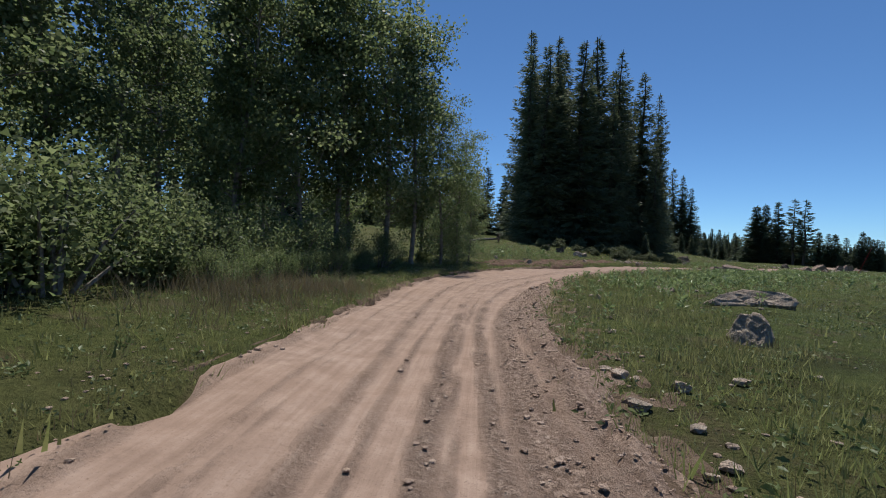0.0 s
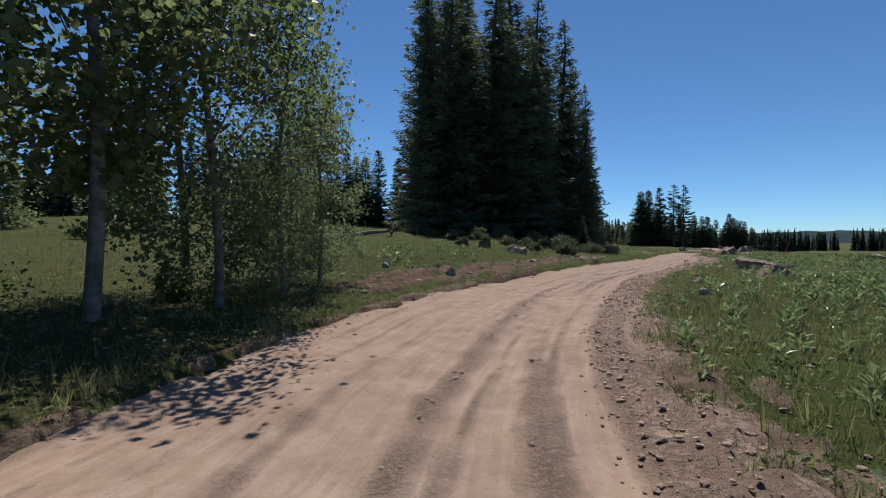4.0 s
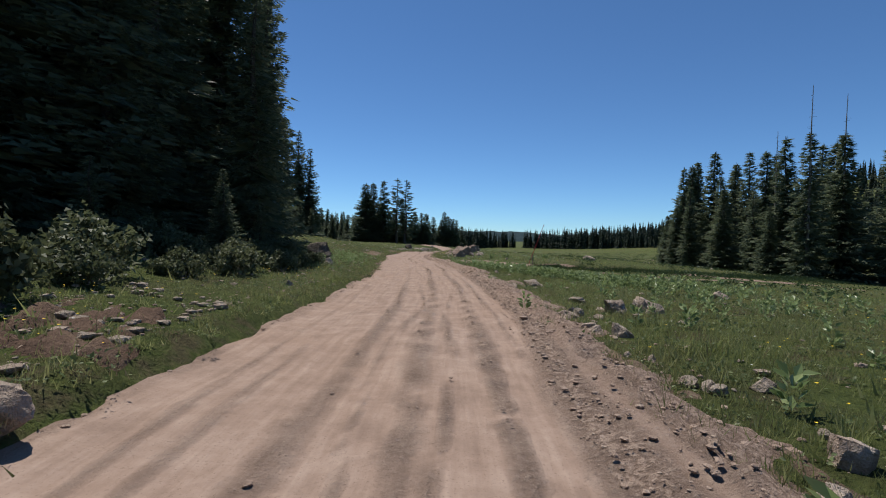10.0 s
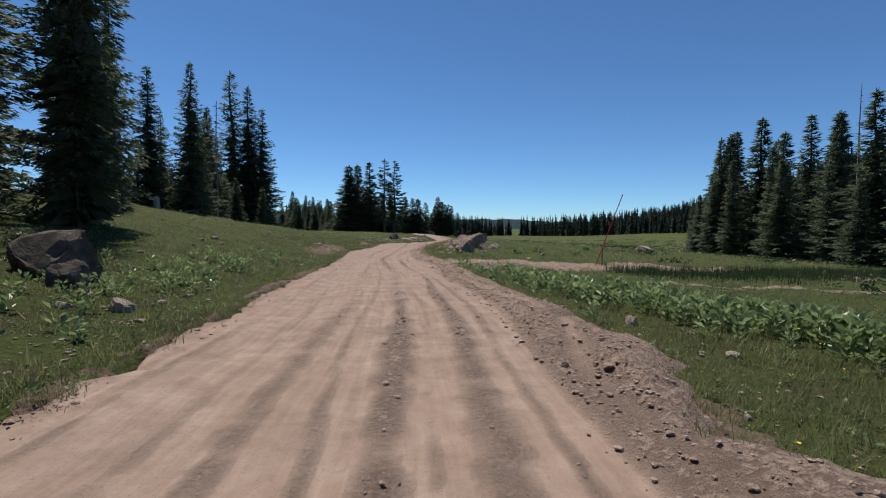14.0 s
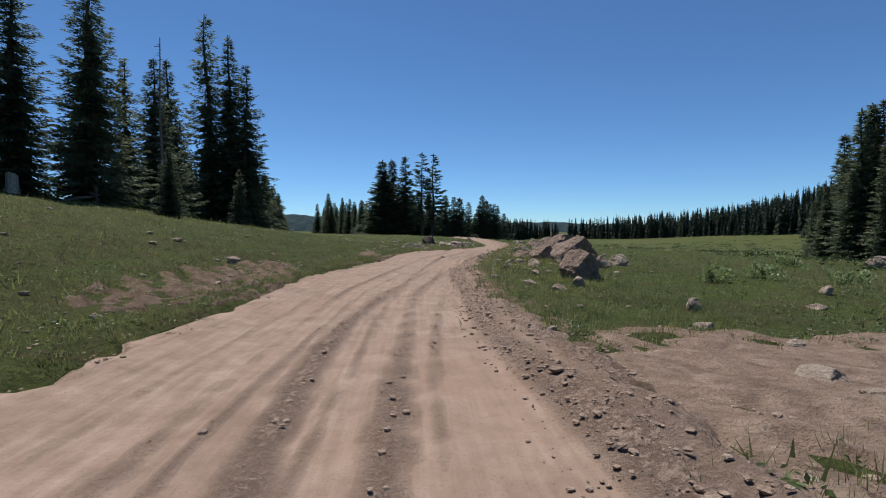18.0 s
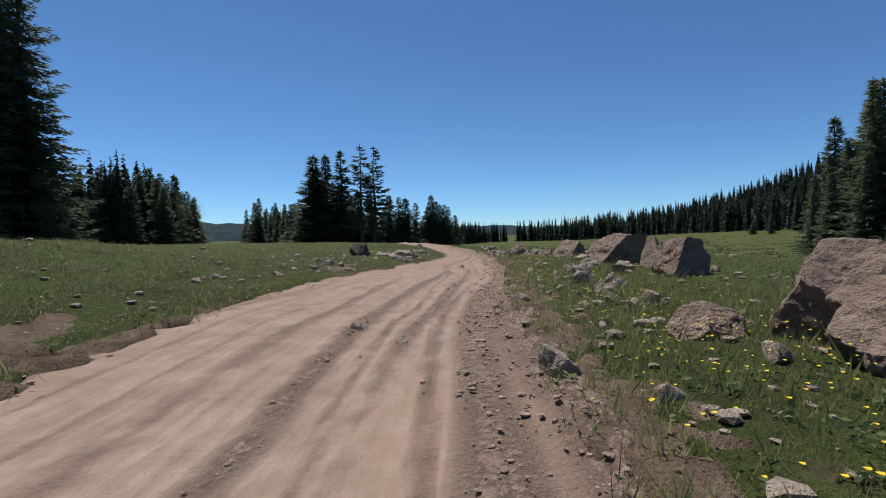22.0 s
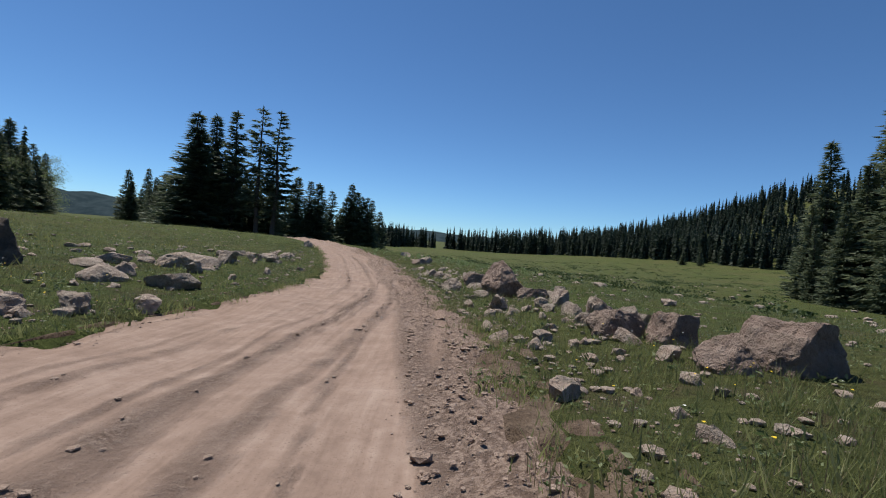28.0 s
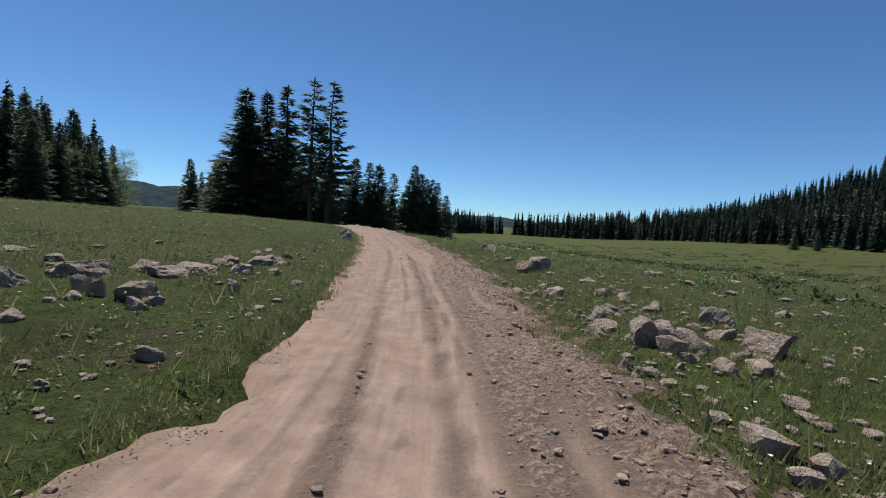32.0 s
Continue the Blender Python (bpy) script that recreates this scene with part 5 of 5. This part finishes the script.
boulder(-7.14, 148.73, 0.98, 0.78, 0.2, 186, 5)
boulder(-6.42, 149.52, 0.56, 0.45, 0.22, 148, 1)
boulder(-5.79, 149.83, 0.39, 0.31, 0.17, 224, 3)
boulder(2.08, 149.83, 0.35, 0.28, 0.2, 217, 3)
boulder(-7.16, 150.84, 0.56, 0.45, 0.23, 58, 0)
boulder(-6.59, 151.46, 0.73, 0.58, 0.25, 31, 0)
boulder(-6.36, 152.2, 0.85, 0.68, 0.28, 86, 2)
hewn(1.81, 155.29, 1.11, 0.83, 0.47, 83, (LEFT, 0.49), ((0.19, -0.85, 0.35), .45), (TOP, .45), (FOOT, .4))
boulder(-6.19, 84.31, 0.22, 0.17, 0.11, 164, 0)
boulder(-6.15, 83.4, 0.14, 0.11, 0.09, 62, 4)
boulder(-6.04, 82.65, 0.16, 0.12, 0.1, 209, 3)
boulder(-2.79, 83.75, 0.36, 0.27, 0.11, 244, 3)
boulder(0.59, 88.05, 0.46, 0.35, 0.12, 123, 7)
boulder(2.01, 89.64, 0.37, 0.28, 0.23, 210, 7)
boulder(-2.89, 86.58, 0.34, 0.26, 0.24, 18, 3)
boulder(-3.72, 81.97, 0.67, 0.5, 0.17, 215, 7)
boulder(-3.48, 84.96, 0.34, 0.26, 0.1, 127, 6)
boulder(-0.59, 98.49, 0.88, 0.66, 0.41, 110, 7)
boulder(-4.13, 90.98, 0.38, 0.29, 0.42, 18, 4)
boulder(2.34, 156.43, 1.15, 0.92, 0.49, -16, 0)
boulder(2.25, 160.58, 0.53, 0.42, 0.27, -13, 5)
boulder(-6.19, 168.14, 0.84, 0.67, 0.69, 6, 2)
boulder(2.98, 169.54, 1.10, 0.88, 0.44, -11, 7)

# ---------------- loose stones, plants ----------------
def strew(name, pieces, mat, label, category):
    vs, fs, n = [], [], 0
    for v, f in pieces:
        vs.append(v), fs.append(f + n)
        n += len(v)
    return tagged(mesh_object(name, np.concatenate(vs), np.concatenate(fs), mat), label, category, kind="stuff")


rs = np.random.RandomState(77)
chip_v = [np.array([v.co for v in m.vertices]) for m in (rock_mesh(120 + k, 1) for k in range(5))]
chip_f = np.array([p.vertices for p in rock_mesh(120, 1).polygons])


def chips(place, small, large):
    """Angular clods at the given places."""
    x, y, z = place
    n = len(x)
    s = small + (large - small) * rs.rand(n) ** 3
    a = rs.rand(n) * 6.283
    v = np.stack(chip_v)[rs.randint(5, size=n)] * np.stack([s * (0.8 + .5 * rs.rand(n)), s, s * 0.52], 1)[:, None]
    c, sn = np.cos(a)[:, None], np.sin(a)[:, None]
    out = np.stack([v[..., 0] * c - v[..., 1] * sn + x[:, None], v[..., 0] * sn + v[..., 1] * c + y[:, None], v[..., 2] + (z + s * 0.15)[:, None]], -1)
    return out.reshape(-1, 3), (chip_f[None] + (np.arange(n) * len(chip_v[0]))[:, None, None]).reshape(-1, 3)


def on_road(n, lo, hi, y0=-12, y1=172):
    y = y0 + (y1 - y0) * rs.rand(n)
    u = (lo + (hi - lo) * rs.rand(n)) * road_half(y) / 3.2
    x = road_x(y) + u
    return x, y, road_surface(x, y, u)


def off_road(n, y0, y1, d0, d1):
    y = y0 + (y1 - y0) * rs.rand(n)
    x = road_x(y) + np.sign(d1) * (road_half(y) + abs(d0) + (abs(d1) - abs(d0)) * rs.rand(n) ** 1.6)
    return x, y, ground_z(x, y)


def on_strips(n, y0=-12, y1=172):
    x, y, z = on_road(n, -3.2, 3.1, y0, y1)
    k = looseness(x - road_x(y), y) > 0.35 + 0.4 * rs.rand(n)
    return x[k], y[k], z[k]


strew("loose_stones", [chips(on_strips(44000), 0.018, 0.075), chips(on_road(9000, 1.8, 3.35), 0.018, 0.075), chips(on_road(420, 1.9, 3.5), 0.04, 0.15), chips(on_road(7000, 1.7, 3.5), 0.012, 0.045), chips(on_road(3200, -3.5, -2.4), 0.015, 0.08), chips(off_road(5200, -10, 165, 0.0, -1.1), 0.012, 0.07), chips(on_road(2200, -3.6, -2.7), 0.02, 0.1), chips(off_road(2000, -10, 165, -0.1, 0.9), 0.015, 0.08), chips(off_road(2600, 78.5, 85, 0.0, 12), 0.012, 0.09)], M_CLOD, "loose reddish clods and stones along the track", "loose stones")
rb = np.random.RandomState(55)
shard = [rock_mesh(130 + k, 2, 0.7, 0.22) for k in range(6)]
shard_v = np.stack([np.array([v.co for v in m.vertices]) for m in shard])
shard_f = np.array([p.vertices for p in shard[0].polygons])


def rubble(n, y0, y1, d0, d1, small, large, low):
    """Broken stones of uneven size, half sunk beside the road."""
    y = y0 + (y1 - y0) * rb.rand(n)
    w = small + (large - small) * rb.rand(n) ** 2
    x = road_x(y) + np.sign(d1) * (road_half(y) + abs(d0) + (abs(d1) - abs(d0)) * rb.rand(n) ** 1.4)
    a = rb.rand(n) * 6.283
    v = shard_v[rb.randint(6, size=n)] * np.stack([w, w * (0.6 + 0.3 * rb.rand(n)), 1.8 * w * low * (0.7 + 0.6 * rb.rand(n))], 1)[:, None]
    c, sn = np.cos(a)[:, None], np.sin(a)[:, None]
    out = np.stack([v[..., 0] * c - v[..., 1] * sn + x[:, None], v[..., 0] * sn + v[..., 1] * c + y[:, None], v[..., 2] + ground_z(x, y)[:, None] + 0.02], -1)
    return out.reshape(-1, 3), (shard_f[None] + (np.arange(n) * shard_v.shape[1])[:, None, None]).reshape(-1, 3)


strew("rubble", [rubble(*q) for q in ((130, 122, 152, 0.05, 2.6, 0.10, 0.45, 0.5), (60, 120, 164, 0.3, 4.2, 0.14, 0.55, 0.42), (60, 124, 152, -2.2, -7.5, 0.2, 0.75, 0.28), (40, 120, 160, -0.2, -2.5, 0.12, 0.4, 0.4),
                                       (40, 93, 118, 0.1, 2.2, 0.12, 0.42, 0.45), (24, 110, 122, -0.3, -4.5, 0.2, 0.5, 0.3), (34, 22, 60, 0.0, 1.2, 0.10, 0.34, 0.5), (20, 60, 92, -0.2, -2.2, 0.10, 0.3, 0.35), (22, -6, 20, 0.0, 1.3, 0.08, 0.3, 0.4))],
      M_ROCK, "broken pinkish-grey stones along the road's edges", "rubble")
y = 14 + 19 * rs.rand(1700)
x = -12.4 + rs.normal(size=1700) * 0.75
strew("bank_clods", [chips((x, y, ground_z(x, y)), 0.02, 0.085)], M_BANK, "dark brown clods of earth and roots on the cut bank", "clods")
strew("field_stones", [chips(off_road(900, 118, 172, 0.0, 8), 0.04, 0.22), chips(off_road(600, 118, 172, -0.1, -12), 0.04, 0.2), chips(off_road(400, 94, 118, 0.1, 7), 0.05, 0.25),
      chips(off_road(500, -8, 90, 0.0, 6), 0.04, 0.2), chips(off_road(500, 118, 260, 8, 110), 0.15, 0.7), chips(off_road(250, 70, 200, -5, -30), 0.08, 0.4), chips(off_road(260, 33, 41, 0.0, -2.6), 0.04, 0.24), chips(off_road(700, 126, 156, -0.2, 3.5), 0.03, 0.17), chips(off_road(500, 12, 115, -0.1, -6), 0.04, 0.2)], M_ROCK, "small grey stones scattered in the grass", "field stones")


BARE = [((-7, 81.6), (6, 82.6), 1.9), ((6, 82.6), (18, 85), 1.1), ((-12.7, 17), (-12.3, 31), 1.2),
        ((-13.8, 84.5), (-14.2, 94), 0.6), ((-12.9, 102.5), (-13.2, 106.5), 0.6), ((-11.0, 118), (-11.1, 122.5), 0.55), ((-11.2, 124.8), (-11.6, 125.6), 0.5)]


def bare(x, y):
    """Where no grass grows."""
    b = np.abs(x - road_x(y)) < road_half(y) - 0.45 + 0.45 * waves(x, y, 18, 1.5) + 0.25 * waves(x, y, 37, 0.6)
    off = road_x(y) - x
    b |= (off > 0) & (off < 11) & (waves(x, y, 33, 2.6) + 0.5 * waves(x, y, 34, 0.9) > 0.62)
    b |= (off < 0) & (off > -9) & (waves(x, y, 35, 2.2) + 0.5 * waves(x, y, 36, 0.8) > 0.85)
    for (x0, y0), (x1, y1), w in BARE:
        t = np.clip(((x - x0) * (x1 - x0) + (y - y0) * (y1 - y0)) / ((x1 - x0) ** 2 + (y1 - y0) ** 2), 0, 1)
        b |= np.hypot(x - x0 - t * (x1 - x0), y - y0 - t * (y1 - y0)) < w * (0.9 + 0.3 * waves(x, y, 19, 1.2))
    return b


def scatter(n, y0, y1, reach, seed, power=2.0, side=0):
    """Points beside the road, thinning out away from it."""
    r = np.random.RandomState(seed)
    y = y0 + (y1 - y0) * r.rand(n)
    sg = np.where(r.rand(n) < 0.5, -1, 1) if not side else np.full(n, side)
    x = road_x(y) + sg * (road_half(y) - 0.7 + reach * r.rand(n) ** power)
    keep = ~bare(x, y)
    return x[keep], y[keep], r


def blades(x, y, r, per, h0, h1, width, spread_by, lean=0.45):
    """Tufts of blades: slim triangles rooted in the ground."""
    n = len(x) * per
    bx, by = np.repeat(x, per) + r.normal(size=n) * spread_by, np.repeat(y, per) + r.normal(size=n) * spread_by
    z = ground_z(bx, by) - 0.02
    h = (h0 + (h1 - h0) * r.rand(n)) * np.repeat(0.6 + 0.6 * r.rand(len(x)), per)
    h = h * (0.45 + 1.1 * np.clip(0.45 + 0.55 * waves(bx, by, 47, 0.9) + 0.35 * waves(bx, by, 48, 3.1), 0, 1.3))
    a, la = r.rand(n) * 6.283, r.rand(n) * 6.283
    w = width * (0.6 + 0.8 * r.rand(n))
    root = np.stack([bx, by, z], 1)
    side = np.stack([np.cos(a) * w, np.sin(a) * w, 0 * w], 1)
    tip = root + np.stack([np.cos(la) * h * lean * r.rand(n), np.sin(la) * h * lean * r.rand(n), h], 1)
    return np.stack([root - side, root + side, tip], 1).reshape(-1, 3), np.arange(3 * n).reshape(-1, 3)


M_SEDGE = foliage("sedge_blades", (0.028, 0.052, 0.018), (0.050, 0.082, 0.028), (0.09, 0.115, 0.045), 0.6, 0.3)
MEADOW = (("lush green meadow grass beside the track", (46000, -14, 172, 4.5, 201, 1.15, 1), (7, .05, .22, .0055, .08)),
          ("short green meadow grass on the rising verge", (40000, -14, 172, 5.5, 206, 1.15, -1), (6, .03, .12, .0052, .08)),
          ("green meadow grass beyond the verges", (44000, -14, 180, 20, 207, 1.1, 0), (4, .05, .17, .010, .15)),
          ("green meadow grass across the field", (42000, -14, 215, 60, 202, 1.1, 0), (4, .09, .26, .017, .26)))
for label, args, bl in MEADOW:
    x, y, r = scatter(*args)
    tagged(mesh_object("grass", *blades(x, y, r, *bl, lean=0.85), M_GRASS), label, "grass", kind="stuff")
r = np.random.RandomState(215)
y = -12 + 182 * r.rand(5200)
x = road_x(y) - road_half(y) + 0.35 + 0.3 * waves(0 * y, y, 38, 3.0) - 0.5 * r.rand(5200)
tagged(mesh_object("grass", *blades(x, y, r, 6, .05, .17, .006, .05, lean=0.8), M_GRASS), "tufts of grass creeping over the road's edge", "grass", kind="stuff")
x, y, r = scatter(9000, -14, 172, 5, 203, 1.3)
tagged(mesh_object("dry_grass", *blades(x, y, r, 5, .07, .24, .004, .07), M_DRY), "dry yellow grass stalks along the verges", "dry grass", kind="stuff")
x, y, r = scatter(22000, 50, 128, 7, 211, 1.2, -1)
k = waves(x, y, 45, 3.2) + 0.6 * waves(x, y, 46, 1.1) > -0.1
tagged(mesh_object("dry_grass", *blades(x[k], y[k], r, 6, .03, .12, .005, .09, lean=1.0), M_DRY), "matted dry grass on the rising verge", "dry grass", kind="stuff")


def patch(n, cx, cy, sx, sy, seed, turn=0.0):
    r = np.random.RandomState(seed)
    u, v = r.normal(size=n) * sx, r.normal(size=n) * sy
    x, y = cx + u * math.cos(turn) - v * math.sin(turn), cy + u * math.sin(turn) + v * math.cos(turn)
    k = ~bare(x, y)
    return x[k], y[k], r


def herbs(x, y, r, leaves, size):
    """Broad-leaved plants: a rosette of upright pointed leaves."""
    n = len(x) * leaves
    px, py = np.repeat(x, leaves), np.repeat(y, leaves)
    a = r.rand(n) * 6.283
    big = np.repeat(0.6 + 0.7 * r.rand(len(x)), leaves)
    o = np.stack([px + np.cos(a) * .04, py + np.sin(a) * .04, ground_z(px, py) + size * 1.9 * r.rand(n) * big], 1)
    d = np.stack([np.cos(a), np.sin(a), 0.5 + 1.3 * r.rand(n)], 1)
    ln = size * big * (0.6 + 0.5 * r.rand(n))
    return sprays(o, d / np.linalg.norm(d, axis=1, keepdims=True), ln, ln * 0.40, r, 0.2)


def leafy(x, y, r, leaves, size):
    """Low forbs: loose clumps of small leaves near the ground."""
    n = len(x) * leaves
    big = np.repeat(0.5 + 1.1 * r.rand(len(x)) ** 2, leaves)
    px, py = np.repeat(x, leaves) + r.normal(size=n) * size * big, np.repeat(y, leaves) + r.normal(size=n) * size * big
    o = np.stack([px, py, ground_z(px, py) + size * 1.2 * r.rand(n) * big], 1)
    d = r.normal(size=(n, 3))
    d[:, 2] = np.abs(d[:, 2]) * 0.7
    ln = size * 0.75 * (0.6 + 0.7 * r.rand(n))
    return sprays(o, d / np.linalg.norm(d, axis=1, keepdims=True), ln, ln * 0.45, r, 0.1)


x, y, r = patch(260, -4.2, -3.8, 1.6, 1.3, 205, 0.9)
tagged(mesh_object("dry_brush", *blades(x, y, r, 9, .2, .6, .006, .09, 0.8), M_DRY), "tall dry straw-coloured grass on the bank", "dry grass", kind="stuff")
x, y, r = patch(1500, -7.0, -2.9, 1.1, 2.3, 209, -0.6)
tagged(mesh_object("dry_brush", *blades(x, y, r, 9, .12, .4, .006, .09, 0.9), M_DRY), "tall dry straw-coloured grass on the bank", "dry grass", kind="stuff")
# tussocks and low dark bushes out in the meadow
r = np.random.RandomState(210)
tx, ty = 12 + 175 * r.rand(560) ** 1.2, 60 + 300 * r.rand(560)
tagged(mesh_object("meadow_tussocks", *leafy(np.repeat(tx, 8) + r.normal(size=4480) * 1.3, np.repeat(ty, 8) + r.normal(size=4480) * 0.6, r, 14, .34), M_SEDGE), "dark low tussocks and bushes dotted over the meadow", "tussocks", kind="stuff")
x, y, r = scatter(36000, -14, 175, 20, 204, 1.5)
tagged(mesh_object("meadow_plants", *leafy(x, y, r, 7, .066), M_FORB), "low leafy meadow plants among the grass", "meadow plants", kind="stuff")


x, y, r = scatter(5200, -14, 172, 11, 212, 1.25)
tagged(mesh_object("meadow_plants", *leafy(x, y, r, 16, .10), M_FORB), "leafy green clumps among the grass", "meadow plants", kind="stuff")

r = np.random.RandomState(208)
s = r.rand(9000)
x, y = 3 + 72 * s + r.normal(size=9000) * 0.4, 77.5 + 44 * s ** 1.2 + r.normal(size=9000) * (1.2 + 2.5 * s)
tagged(mesh_object("sedge", *blades(x, y, r, 5, .2, .45, .016, .2, lean=0.3), M_SEDGE), "dark green band of tall sedge across the wet meadow", "sedge", kind="stuff")

sets = [patch(400, -1.0, 20, 1.9, 5.5, 301), patch(110, -0.2, 10, 2.4, 4, 302), patch(560, -0.2, 62, 0.75, 6.5, 303, 0.34), patch(50, 3, 55, 1.6, 4, 304), patch(120, 1, 44, 3, 6, 305), patch(25, 8, 95, 6, 6, 306), patch(160, 7, 165, 3, 6, 307, 0.4),
        patch(140, 6, 30, 5, 8, 308), patch(120, -13.5, 67, 1.0, 5, 309), patch(60, -17, 24, 3, 3, 310), patch(14, 0.81, 92.96, 0.35, 0.4, 321), patch(14, 2.49, 93.06, 0.46, 0.4, 322), patch(14, 10.41, 103.54, 0.38, 0.4, 323), patch(14, 6.06, 94.15, 0.35, 0.4, 324)]
strew("broad_leaved_herbs", [herbs(*s, 26, (.15, .14, .23)[n] if n < 3 else .21 if n > 9 else .17) for n, s in enumerate(sets)], M_HERB, "pale green broad-leaved herbs in the meadow", "herbs")


def flowers(x, y, r, size, h):
    """Small flower heads on stalks: a flat six-petal disc facing up, a thin stalk."""
    z = ground_z(x, y) + h * (0.7 + 0.6 * r.rand(len(x)))
    a = np.arange(6) * 1.0472
    ring = np.stack([np.cos(a), np.sin(a), 0.15 * np.cos(2 * a)], 1) * size
    v = np.stack([x, y, z], 1)[:, None] + ring[None] * (0.7 + 0.6 * r.rand(len(x)))[:, None, None]
    f = np.arange(len(x))[:, None] * 6 + np.arange(6)
    return v.reshape(-1, 3), f


def flower_field(sets, mat, size, h, label):
    return strew("wildflowers", [flowers(*s, size, h) for s in sets], mat, label, "wildflowers")


flower_field([patch(420, -14.5, 35.5, 1.6, 2.2, 401), patch(260, -4.0, 113.5, 0.9, 5, 402), patch(420, -4.8, 103, 0.9, 5, 403), patch(340, -4.6, 97, 1.2, 5, 404), patch(140, -3.2, 26, 1.2, 5, 405), patch(60, -9.5, 133, 1, 4, 406),
              patch(60, 3, 146, 1, 2.5, 407), patch(90, -12.0, 47, .5, 5, 408), patch(110, 3, 35, 4, 5, 409), patch(900, -21, 112, 6, 18, 410), patch(160, -0.8, 120, 3, 5, 411), patch(500, 8, 108, 7, 14, 412), patch(300, -14, 142, 5, 10, 413), patch(350, 6, 60, 6, 16, 414), patch(45, -3.0, 31.7, .55, .35, 420), patch(22, -5.05, 25.1, .10, .2, 415), patch(26, -4.85, 24.2, .2, .4, 416), patch(18, -4.6, 23.3, .3, .5, 417), patch(80, -3.0, 116.2, .3, .9, 418), patch(26, -1.7, 116.6, .5, .8, 419)], M_YELLOW, 0.016, 0.24, "small yellow wildflowers in the grass")
flower_field([patch(260, -17, 27, 4, 6, 421), patch(1100, -19, 100, 5, 20, 422), patch(500, 4, 30, 5, 14, 423), patch(600, -13, 143, 5, 10, 424), patch(500, 8, 108, 6, 16, 425), patch(500, 6, 145, 5, 10, 426)], M_WHITE, 0.014, 0.22, "tiny white wildflowers in the grass")
